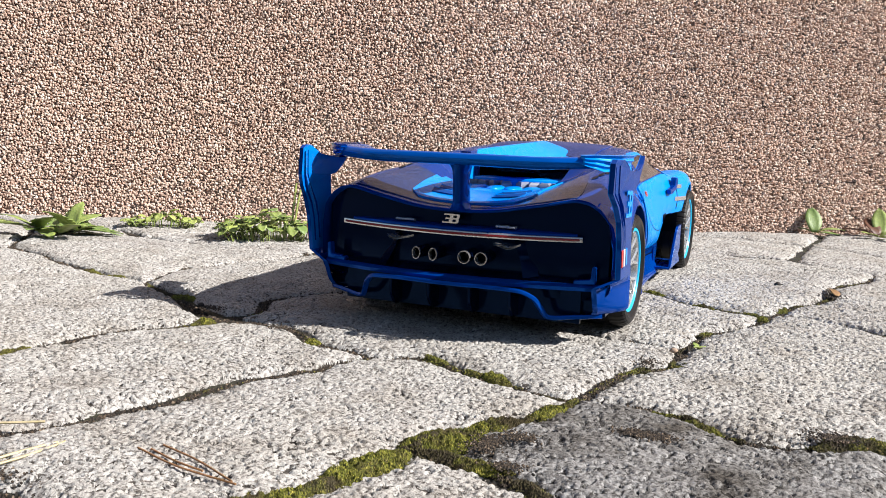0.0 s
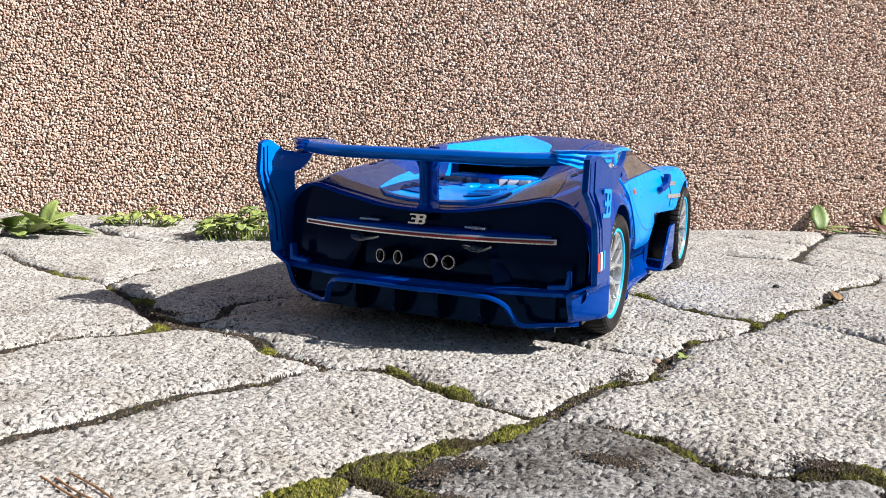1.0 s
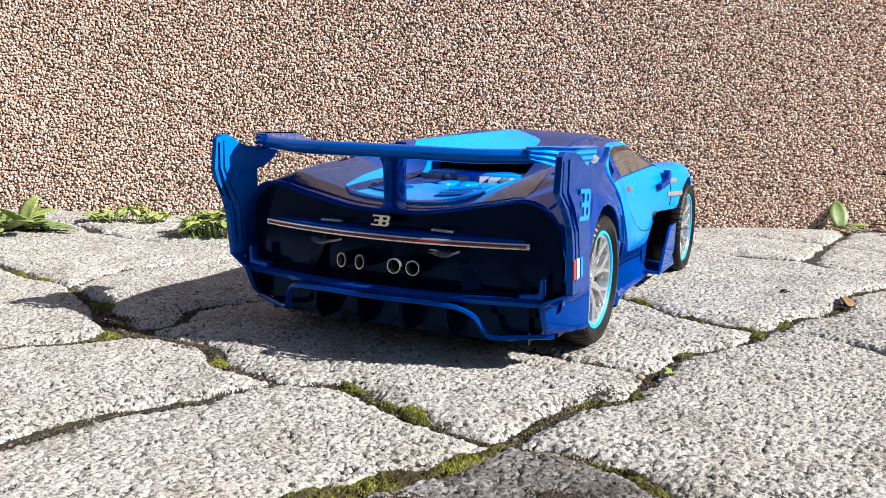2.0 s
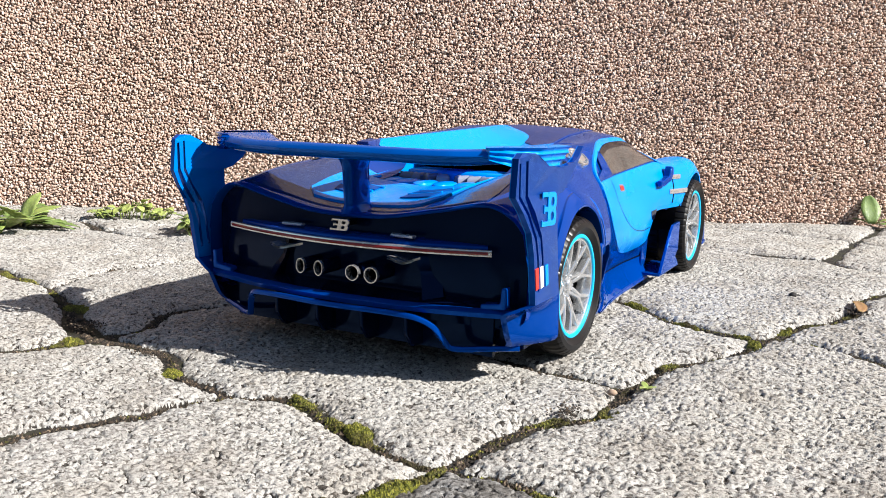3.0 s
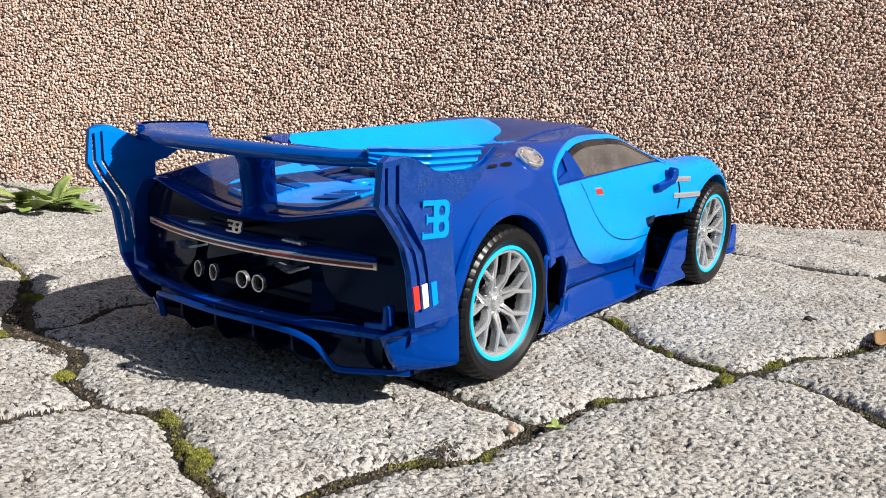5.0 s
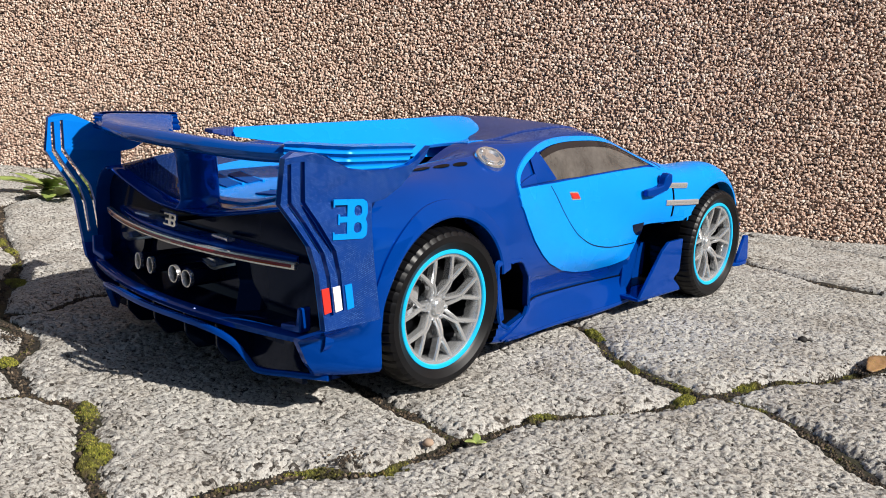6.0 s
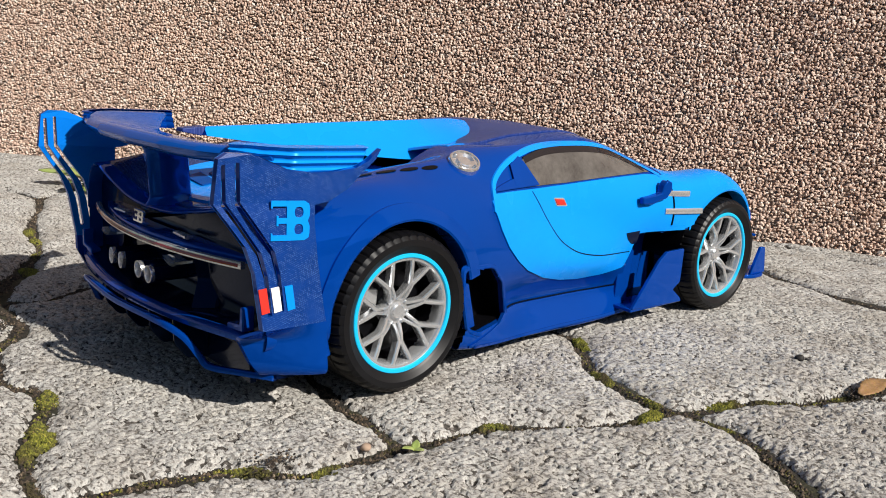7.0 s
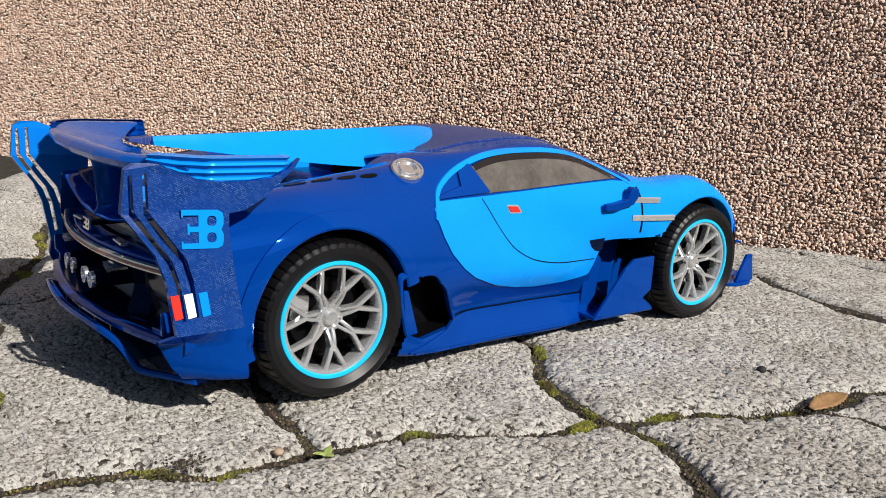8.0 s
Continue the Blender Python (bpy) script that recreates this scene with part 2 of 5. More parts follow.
def lathe(profile, n, place, wobble=None):
    """Turns the profile [(radius, along)] about an axis; place(across, up, along)."""
    def at(i, j):
        r, h = profile[j]
        if wobble:
            r += wobble(i, j)
        a = i * math.tau / n
        return place(r * math.cos(a), r * math.sin(a), h)
    return grid(n, len(profile), at, True)


def box(x0, x1, y0, y1, z0, z1):
    v = [(x, y, z) for x in (x0, x1) for y in (y0, y1) for z in (z0, z1)]
    return v, [(0, 1, 3, 2), (4, 6, 7, 5), (0, 4, 5, 1), (2, 3, 7, 6), (0, 2, 6, 4), (1, 5, 7, 3)]


# ---- the toy car ----
REAR_AXLE, FRONT_AXLE = (0.0, 26.6), (193.5, 27.0)
ARCHES = {"rear": (-0.5, 28.0, 30.0), "front": (193.5, 27.5, 30.3)}
INTAKE = [(26, 38.2), (41.5, 37.4), (49, 30), (57.5, 14.2), (37, 13.4), (30.5, 16.5), (27, 28)]


def inside(p, poly):
    c = False
    for (x0, y0), (x1, y1) in zip(poly, poly[1:] + poly[:1]):
        if (y0 > p[1]) != (y1 > p[1]) and p[0] < (x1 - x0) * (p[1] - y0) / (y1 - y0) + x0:
            c = not c
    return c


def shell(y0, y1, step, sign, keep):
    """One side of the body shell between two stations, without the faces that keep() drops."""
    ys = np.linspace(y0, y1, max(2, round((y1 - y0) / step) + 1))
    rows = [section(y) for y in ys]
    m = len(ROUND)
    verts, faces = grid(len(ys), m, lambda i, j: (rows[i][j][0], ys[i], rows[i][j][1]))
    good = []
    for f in faces:
        c = np.mean([verts[k] for k in f], axis=0)
        if keep(c, ROUND[f[0] % m]):
            good.append(f)
    return mirror((verts, good), sign)


def keep_rear(c, k):
    y, z = c[1], c[2]
    if k < 5:
        if math.hypot(y - ARCHES["rear"][0], z - ARCHES["rear"][1]) < 31.3 or (abs(y) < 26 and z < 30):
            return False
        if inside((38.4 + (y - 38.4) / 1.06, 25.4 + (z - 25.4) / 1.06), INTAKE) or (y > 131.5 and z < 41.5):
            return False
    return not (k > 7 and 2 < y < 56)


def keep_front(c, k):
    y, z = c[1], c[2]
    return not (k < 5 and (math.hypot(y - ARCHES["front"][0], z - ARCHES["front"][1]) < 31 or (z < 42.2 and y < 224) or z < 33))


def side_strip(path, half, lift, sign, sink=0.6):
    """A narrow band that lies on the side of the shell along path [(y, z)]."""
    pts = smooth_path(path, 90)
    def at(i, j):
        d = pts[min(i + 1, 89)] - pts[max(i - 1, 0)]
        d = d / np.linalg.norm(d)
        off = (-half, -half, half, half)[j]
        y, z = pts[i][0] - d[1] * off, pts[i][1] + d[0] * off
        x = side_x(y, min(z, cached_section(y)[:, 1].max() - 0.05)) + (-sink, lift, lift, -sink)[j]
        return (x, y, z)
    return mirror(grid(90, 4, at), sign)


def side_panel(y0, y1, low, high, lift, sign, n=80, rows=16):
    """A skin on the side of the shell between two curves z(y), its rim turned in."""
    ys = y0 + (y1 - y0) * (1 - np.cos(np.linspace(0, math.pi, n))) / 2
    lo, hi = np.interp(ys, *zip(*low)), np.interp(ys, *zip(*high))
    def at(i, j):
        u = min(max((j - 1) / (rows - 3), 0), 1)
        y, z = ys[i], lo[i] + (hi[i] - lo[i]) * u
        edge = j in (0, rows - 1) or i in (0, n - 1)
        return (side_x(y, z) + (-0.8 if edge else lift), y, z)
    return mirror(grid(n, rows, at), sign)


def arch_ring(which, outer, lift, a0, a1, sign, deep=7.0):
    cy, cz, r = ARCHES[which]
    n = 64
    def at(i, j):
        a = radians(a0 + (a1 - a0) * i / (n - 1))
        rr = (r, r, r + 0.7, r + outer * 0.6, r + outer, r + outer)[j]
        y, z = cy + rr * math.cos(a), cz + rr * math.sin(a)
        zz = max(z, 12)
        x = side_x(y, min(zz, cached_section(y)[:, 1].max() - 0.1))
        up = lift * min(1, i / 16 + 0.1, (n - 1 - i) / 16 + 0.1)
        return (x + (-deep, up - 0.5, up, up, up * 0.6, -0.8)[j], y, z)
    return mirror(grid(n, 6, at), -sign)


car = tagged(new("toy_car"), "two-tone blue plastic racing car with rear wing on stone paving", "toy car")

for sign in (1, -1):
    part("rear_shell", *shell(-52, 153, 1.0, sign, keep_rear), DARK_BLUE, car, "glossy dark blue rear body half")
    part("front_bumper", *shell(227, 260, 1.0, sign, lambda c, k: k < 5 and c[2] < 33.6), DARK_BLUE, car, "dark blue lower front bumper half")
    part("front_shell", *shell(153, 260, 1.0, sign, keep_front), LIGHT_BLUE, car, "satin light blue front body half")

BELT = [(43, 60), (46.4, 63.0), (75, 63.2), (91, 63.8), (115, 65.2), (142, 66.3), (153, 65.6)]
ARC = [(43.9, 57), (46.2, 63.3), (49.8, 67.8), (59.7, 73.6), (72.5, 77.2), (85.5, 78.8), (98.6, 79.3), (113, 78.9), (126, 77), (137, 73.4), (145, 69), (150.5, 65.5)]
DOOR_LOW = [(43.6, 59.5), (44, 57), (46.4, 50.6), (50.4, 44), (56.6, 37.8), (63, 33.4), (75.6, 28.3), (88, 25.5), (100, 24.2), (114, 24.7), (129, 26.4), (130.5, 28), (133, 36), (134.5, 42.3), (153, 42.3)]
for sign in (1, -1):
    door = part("door_panel", *side_panel(43.6, 152.6, DOOR_LOW, BELT, 0.55, sign), LIGHT_BLUE, car, "satin light blue door and side panel")
    part("door_seam", *side_strip([(69.6, 62.4), (77, 51.4), (83, 43.7), (88, 40), (95.6, 36.6), (108, 34.3), (120, 33.8), (131, 33.4)], 0.22, 0.62, sign), BLACK, door)
    part("door_seam", *side_strip([(153.4, 63.6), (153.6, 55), (153.6, 44)], 0.18, 0.62, sign), BLACK, door)
    part("roof_line", *side_strip(ARC, 0.85, 0.75, sign), LIGHT_BLUE, car, "thin light blue arc round the side window")
    glass_top = [(y, z - 1.6) for y, z in ARC[3:]]
    part("side_window", *side_panel(66, 145, [(66, 64.0), (91, 64.5), (115, 65.9), (142, 67), (146, 67)], [(66, 73.6), (73, 75.4), (80, 76.5), *glass_top[2:]], 0.45, sign), GLASS, car, "smoked clear plastic side window")
    quarter = plate([(60, 64.3), (74.6, 64.6), (71.4, 68.6), (68, 73.4), (66, 75.4), (60, 72.6)], 0.3, lambda a, b, d: (side_x(a, b) + 0.75 + d, a, b))
    part("quarter_panel", *mirror(quarter, sign), DARK_BLUE, car, "dark blue quarter panel behind the side window")
    part("window_band", *side_strip([(69, 73.8), (76, 75.4), (85.5, 76.7), (98.6, 77.2), (113, 76.8), (126, 74.9), (137, 71.2), (143, 68.3)], 1.1, 0.62, sign), GLOSS_BLACK, car, "black band along the window's upper edge")
    part("wheel_arch", *arch_ring("rear", 5.4, 1.4, 13, 200, sign), DARK_BLUE, car, "flared dark blue rear wheel arch")
    part("wheel_arch", *arch_ring("front", 1.6, 0.35, -2, 148, sign), LIGHT_BLUE, car, "light blue front wheel arch lip")
    part("side_skirt", *side_panel(31, 131, [(31, 9.0), (57, 6.9), (85, 6.2), (115, 5.8), (131, 6.8)], [(31, 9.8), (40, 11.5), (52, 14), (58, 17.6), (64, 18.2), (85, 17.4), (115, 17.0), (131, 17.6)], 0.7, sign, 80, 10), DARK_BLUE, car, "dark blue side skirt with a creased edge")
    part("skirt_rim", *side_strip([(34, 8.6), (57, 6.9), (85, 6.3), (115, 5.9), (130, 7.0)], 0.55, 1.0, sign, 1.5), DARK_BLUE, car, "thin protruding lower edge of the skirt")
    # thin black strip that draws the shade of the skirt's crease
    part("skirt_crease_shade", *side_strip([(58, 18.2), (64, 18.7), (85, 17.9), (115, 17.5), (129, 18.1)], 0.11, 0.85, sign), BLACK, car)
    part("quarter_scoop", *side_panel(47.5, 73, [(47.5, 63.8), (73, 64.4)], [(47.5, 64.6), (60, 67.6), (69, 66.4), (73, 65)], 1.0, sign, 30, 8), DARK_BLUE, car)
    lamp = plate(rounded([(82.8, 58.7), (88.0, 58.3), (89.4, 56.0), (84.0, 56.3)], 0.5), 0.5, lambda a, b, d: (side_x(a, b) + 0.5 + d, a, b))
    part("side_marker", *mirror(lamp, sign), LAMP_RED, car, "small red side marker with white rim", bevel=0.15)
    rim = plate(rounded([(82.3, 59.2), (88.3, 58.8), (90.1, 55.5), (83.6, 55.8)], 0.6), 0.4, lambda a, b, d: (side_x(a, b) + 0.4 + d * 0.8, a, b))
    part("marker_rim", *mirror(rim, sign), SILVER, car)
    for y0, y1, z in ((149.5, 163.5, 58.2), (148, 171.5, 50.6)):
        slat = tube([(side_x(y, z - (y - y0) * 0.03) + 0.3, y, z - (y - y0) * 0.03) for y in np.linspace(y0, y1, 12)], [(a, b) for a, b in rounded([(-0.7, -1.35), (0.7, -1.35), (0.7, 1.35), (-0.7, 1.35)], 0.6, 4)])
        part("fender_vent", *mirror(slat, sign), SILVER, car, "silver fender vent blade", sharp=70)
    # door mirror on its stalk
    stalk = plate(rounded([(131.5, 57.2), (131.8, 53.6), (138, 53.4), (143, 55.2), (147, 56), (150, 60.5), (149.5, 65), (146.5, 66), (144.6, 63.5), (143.5, 59.2), (138, 58)], 0.9), 4.0, lambda a, b, d: (64.2 + d * (0.6 + 0.02 * (a - 131)), a, 58.0 + (b - 58.0) * 0.8))
    part("door_mirror", *mirror(stalk, sign), DARK_BLUE, car, "small dark blue door mirror on a stalk", bevel=0.5)
    # side air intake ahead of the rear wheel
    n = len(rounded(INTAKE, 2.0))
    inner = rounded(INTAKE, 2.0)
    cy, cz = 38.4, 25.4
    def lip(i, j):
        y, z = inner[i]
        s = (1.0, 1.0, 1.03, 1.12, 1.17)[j]
        y, z = cy + (y - cy) * s, cz + (z - cz) * s
        return (side_x(y, z) + (-2.5, 0.0, 0.3, 0.22, -0.6)[j], y, z)
    part("intake_frame", *mirror(grid(n, 5, lip, True), -sign), DARK_BLUE, car, "dark blue frame round the side air intake")
    def liner(i, j):
        y, z = inner[i]
        return (side_x(y, z) - (2.3, 17)[j], y, z)
    part("intake_liner", *mirror(grid(n, 2, liner, True), sign), BLACK, car)
    part("intake_back", *mirror(box(50, 52, 22, 60, 10, 44), sign), BLACK, car)
    vane = plate(rounded([(28.5, 33), (31, 32.5), (37.5, 15), (31, 15)], 0.7), 2.0, lambda a, b, d: (side_x(a, b) - 4.5 + d, a, b))
    part("intake_vane", *mirror(vane, sign), DARK_BLUE, car, "dark blue vane inside the air intake", bevel=0.3)
    # raised dark panel; the shading of the hollow door surface is in its colour
    part("door_scoop_shade", *side_panel(126.0, 134.6, [(126.0, 41.6), (127.5, 39.2), (130, 37.4), (132, 36.8), (134.6, 37)], [(126.0, 42.1), (134.6, 42.6)], 0.8, sign, 40, 10), NAVY_GLOSS, car, "dark blue scoop running out on the door")
    part("bumper_edge", *side_strip([(226.5, 46), (229, 36), (229.6, 26), (228.5, 16)], 1.3, 0.5, sign), LIGHT_BLUE, car, "light blue edge of the front bumper")
    # open bay behind the front wheel with its blade
    part("bay_back", *mirror(box(44, 47, 120, 168, 6, 46), sign), DARK_BLUE, car)
    blade = plate(rounded([(126, 9.6), (163, 8.6), (161.5, 10.8), (155.5, 15), (160.5, 18), (161, 33.4), (148, 33), (143, 29.5)], 0.9), 1.5, lambda a, b, d: (69 + d, a, b))
    part("side_blade", *mirror(blade, sign), DARK_BLUE, car, "dark blue upright blade behind the front wheel", bevel=0.4)
    part("blade_foot", *mirror(box(52, 70, 126, 163, 8.2, 9.8), sign), DARK_BLUE, car, bevel=0.4)
    web = plate(rounded([(128, 10), (136, 10), (139, 32), (132, 38), (129, 30)], 1.0), 1.4, lambda a, b, d: (58 + d, a, b))
    part("bay_strut", *mirror(web, sign), DARK_BLUE, car, bevel=0.3)
    part("bay_edge", *side_strip([(129.5, 41.9), (138, 42.4), (146, 42.5), (153, 42.5), (161.5, 42.7)], 0.9, 0.7, sign, 3.0), LIGHT_BLUE, car)
    part("bay_shelf", *mirror(plate([(123, 46), (168, 46), (168, 66.5), (150, 65), (135, 60.5)], 1.6, lambda a, b, d: (b, a, 41.0 + d)), sign), DARK_BLUE, car)
    # nose winglets
    part("front_splitter", *mirror(plate(rounded([(40, 222), (66, 222), (69.5, 228), (69, 238), (62, 249), (40, 254)], 2), 1.8, lambda a, b, d: (a, b, 11 + d)), sign), DARK_BLUE, car, "dark blue front splitter plate", bevel=0.4)
    part("winglet", *mirror(plate(rounded([(229, 12.5), (243, 12.5), (240.5, 26), (236.5, 26.2)], 0.8), 1.6, lambda a, b, d: (65.5 + d, a, b)), sign), DARK_BLUE, car, "dark blue upright winglet on the splitter", bevel=0.4)
    part("canard", *mirror(plate([(226, 61), (238, 60), (231, 66)], 1.4, lambda a, b, d: (b, a, 33 + d + (a - 226) * -0.2)), sign), DARK_BLUE, car, bevel=0.3)
    # gills on the hip
    for k, (y, x) in enumerate(((-6, 51), (4, 51.8), (13, 53), (21.5, 54))):
        gill = plate(oval(4.3 - 0.3 * k, 0.75, 18), 0.5, lambda a, b, d: (x + b * 1.3 + a * 0.08, y + a, top_z(x + b * 1.3, y + a) + 0.15 + d * 0.4))
        part("hip_gill", *mirror(gill, sign), BLACK, car)

# fuel cap, on the right hip
cap_at = Vector((side_x(38, 73.4) + 0.5, 38, 74.0))
cap_n = Vector((0.60, -0.06, 0.80)).normalized()
cap_u = Vector((0, 1, 0.09)).normalized()
cap_v = cap_n.cross(cap_u)
def cap_place(a, b, h):
    return tuple(cap_at + cap_u * a * 0.98 + cap_v * b * 0.84 + cap_n * h)
fuel_cap = part("fuel_cap", *lathe([(6.6, -2.5), (6.6, 0.4), (6.2, 0.9), (5.6, 0.9), (5.2, 0.4), (4.4, 0.4), (4.1, 1.0), (3.5, 1.2), (2.2, 0.7), (0.01, 0.9)], 48, cap_place), CHROME, car, "round chrome fuel cap on the hip", sharp=25)
for k in range(4):
    a = k * math.tau / 4 + 0.5
    screw = lathe([(0.8, 0.2), (0.8, 1.3), (0.5, 1.6), (0.01, 1.6)], 10, lambda p, q, h, a=a: cap_place(4.8 * math.cos(a) + p, 4.8 * math.sin(a) + q, h))
    part("cap_screw", *screw, CHROME, fuel_cap)

# roof film, windscreen, spine
def top_panel(ys, half, lift, material, name, label, n=40, drop=0.6):
    def at(i, j):
        y = ys[0] + (ys[-1] - ys[0]) * i / (n - 1)
        w = float(np.interp(y, ys, half))
        u = -1 + 2 * min(max((j - 1) / 28, 0), 1)
        edge = j in (0, 30) or i in (0, n - 1)
        return (w * u, y, top_z(w * u, y) + (-drop if edge else lift))
    return part(name, *mirror(grid(n, 31, at), -1), material, car, label)


def film_edge(x):
    """Where the roof film begins: a vee with its tip on the centre line."""
    return max(82 - 0.95 * abs(x), 52)
def rear_panel_at(i, j):
    x = 37 * (-1 + 2 * min(max((j - 1) / 28, 0), 1))
    y = 44 + (film_edge(x) + 1 - 44) * i / 24
    return (x, y, top_z(x, y) + (-0.6 if j in (0, 30) or i == 0 else 0.25))
part("roof_rear_panel", *mirror(grid(25, 31, rear_panel_at), -1), LIGHT_BLUE, car, "light blue panel behind the roof")
def film_at(i, j):
    u = -1 + 2 * min(max((j - 1) / 28, 0), 1)
    y0 = film_edge(33 * u)
    y = y0 + (134 - y0) * i / 39
    x = u * float(np.interp(y, [52, 95, 120, 134], [32, 34, 32, 28]))
    return (x, y, top_z(x, y) + (-0.6 if j in (0, 30) or i in (0, 39) else 0.6))
part("roof_film", *mirror(grid(40, 31, film_at), -1), CARBON_ROOF, car, "smoky carbon-patterned roof film")
top_panel([134.4, 150, 168], [36, 40, 38], 0.35, GLOSS_BLACK, "windscreen", "glossy dark windscreen")
top_panel([-51, -40, -20, 1.5], [54, 54, 51, 46], 0.35, DECK_FILM, "rear_deck", "smoky carbon-patterned rear deck")

SPINE = [(-37, 2.6, 79.0, 82.1), (-20, 4, 76.8, 82.6), (10, 9, 73.2, 83.4), (40, 16, 70.5, 84.2), (54, 20, 71, 84.6), (64, 22, 73.5, 84.9), (74, 20, 78.5, 85.2), (80, 12, 81.5, 85.1), (86, 2, 83.6, 84.4)]
def spine_at(i, j):
    y, w, lo, hi = spline([s[0] for s in SPINE], [s for s in SPINE], -37 + 123 * i / 60)[0]
    return ((0, y, lo), (w, y, lo), (w * 0.5, y, lo + (hi - lo) * 0.5), (0.9, y, hi - 0.2), (0, y, hi), (-0.9, y, hi - 0.2), (-w * 0.5, y, lo + (hi - lo) * 0.5), (-w, y, lo), (0, y, lo))[j]
v, f = grid(61, 9, spine_at)
part("roof_spine", v, [tuple(reversed(q)) for q in f] + [(0, 1, 2, 3, 4, 5, 6, 7), tuple(range(60 * 9 + 7, 60 * 9 - 1, -1))], LIGHT_BLUE, car, "light blue dorsal spine from roof to wing", sharp=20)

part("spine_tail", *plate([(-46, 80.4), (-46, 81.6), (-37.2, 82.3), (-39, 79)], 5.2, lambda a, b, d: (d - 2.6, a, b)), CARBON_ROOF, car, "carbon-patterned tail of the spine", bevel=0.3)

# engine bay
part("bay_floor", *box(-34, 34, 24, 60, 55, 57), BLACK, car)
part("engine_block", *box(-30, 30, 0, 24, 54, 60.5), LIGHT_BLUE, car, "light blue engine block", bevel=1.2)
part("engine_plenum", *box(-25, 25, 27, 43, 56, 65.5), LIGHT_BLUE, car, "light blue plenum behind the engine", bevel=2.0)
def cover_at(i, j):
    y = -45 + 46 * i / 30
    w = np.interp(y, [-45, -38, 1], [23, 30, 34])
    u = -1 + 2 * min(max((j - 1) / 22, 0), 1)
    edge = j in (0, 24) or i in (0, 30)
    return (w * u, y, top_z(w * u, y) + (-0.4 if edge else 1.1))
cover = part("engine_cover", *mirror(grid(31, 25, cover_at), -1), LIGHT_BLUE, car, "light blue engine cover with louvres")
for sign in (1, -1):
    for y in (-30, -21):
        # flat plate on the cover; the recess shade is in its dark blue
        slot = plate(rounded([(8.5, y - 3.3), (22, y - 3.3), (23.5, y + 3.3), (10, y + 3.3)], 0.7), 0.4, lambda a, b, d: (sign * a, b, top_z(a, b) + 1.2 + d))
        part("louvre_slot", *slot, SLOT_SHADE_BLUE, cover)
        for q in (3.6,):
            slat = tube([(sign * a, y + q, top_z(a, y + q) + 1.5) for a in np.linspace(8.4, 23.6, 8)], oval(0.6, 0.45, 8))
            part("louvre_slat", *slat, LIGHT_BLUE, cover)
    for k in range(3):
        bulge = lathe([(4.6, -3), (4.6, 1.2), (4.2, 2.2), (3.0, 2.8), (0.01, 3.0)], 20, lambda p, q, h: (sign * (4.8 + 9.6 * k) + p, 10 + q * 1.9 + k * 1.5, 59.5 + h))
        part("engine_cap", *bulge, LIGHT_BLUE, car)
    part("engine_pipe", *tube([(sign * x, 26 + 3 * math.sin(x), 62) for x in np.linspace(3, 28, 14)], oval(2.2, 2.2, 10)), ENGINE_GREY, car)
    def flank_at(i, j):
        y = -38 + 46 * i / 30
        x = 25.5 + (4.0 + 2 * i / 30) * min(max((j - 1) / 6, 0), 1)
        edge = j in (0, 8) or i in (0, 30)
        return (x, y, top_z(x, y) + (-0.5 if edge else 0.75))
    part("bay_flank", *mirror(grid(31, 9, flank_at), -sign), LIGHT_BLUE, car, "light blue panel beside the engine bay")
    wall = grid(2, 20, lambda i, j: ((28 + j * 0.15) * sign, 2 + j * 2.8, 57 + i * (top_z(29, 2 + j * 2.8) - 57)))
    part("bay_side", *wall, LIGHT_BLUE, car)

# rear fascia
def fascia_at(i, j):
    x = -69 + 138 * i / 60
    s = cached_section(-48)
    top = min(float(np.interp(abs(x), s[32:, 0][::-1], s[32:, 1][::-1])), 62.5) - 0.6
    return (x, -47.5 - 5 * (1 - (x / 69) ** 2), 19 + (top - 19) * j / 8)
part("rear_fascia", *grid(61, 9, fascia_at), NAVY_GLOSS, car, "blackish blue rear fascia")
def lip_at(i, j):
    x = -71 + 142 * i / 80
    s = cached_section(-52)
    top = float(np.interp(abs(x), s[24:, 0][::-1], s[24:, 1][::-1]))
    y = -52 - 5.5 * (1 - (x / 71) ** 2)
    return ((x, -51, top + 0.3), (x, y, top + 0.2), (x, y - 0.6, top - 0.4), (x, y - 0.2, top - 1.1), (x, -46, top - 1.6))[j]
part("deck_lip", *mirror(grid(81, 5, lip_at), 1), DARK_BLUE, car, "glossy dark blue trailing edge of the rear deck", sharp=60)
def bow(x, deep, edge, reach=60):
    return edge - deep * (1 - (x / reach) ** 2)
band = tube([(x, bow(x, 10.5, -46.5, 56), 47.0) for x in np.linspace(-54, 54, 41)], rounded([(-3.4, -0.9), (3.4, -1.2), (3.4, 0.9), (-3.4, 2.0)], 0.6, 2))
part("bumper_band", *band, DARK_BLUE, car, "dark blue band behind the light bar", sharp=50)
bar = part("light_bar", *tube([(x, bow(x, 9.6, -52.2), 46.2 - 0.4 * (1 - (x / 58) ** 2)) for x in np.linspace(-58, 58, 61)], rounded([(-0.9, -1.2), (1.1, -1.2), (1.1, 1.2), (-0.9, 1.2)], 0.5, 2)), SILVER, car, "thin silver-rimmed rear light bar")
part("red_strip", *tube([(x, bow(x, 9.6, -52.9), 46.2 - 0.4 * (1 - (x / 58) ** 2)) for x in np.linspace(-57, 57, 61)], oval(0.7, 0.72, 8)), TAIL_RED, bar, "red lens strip")
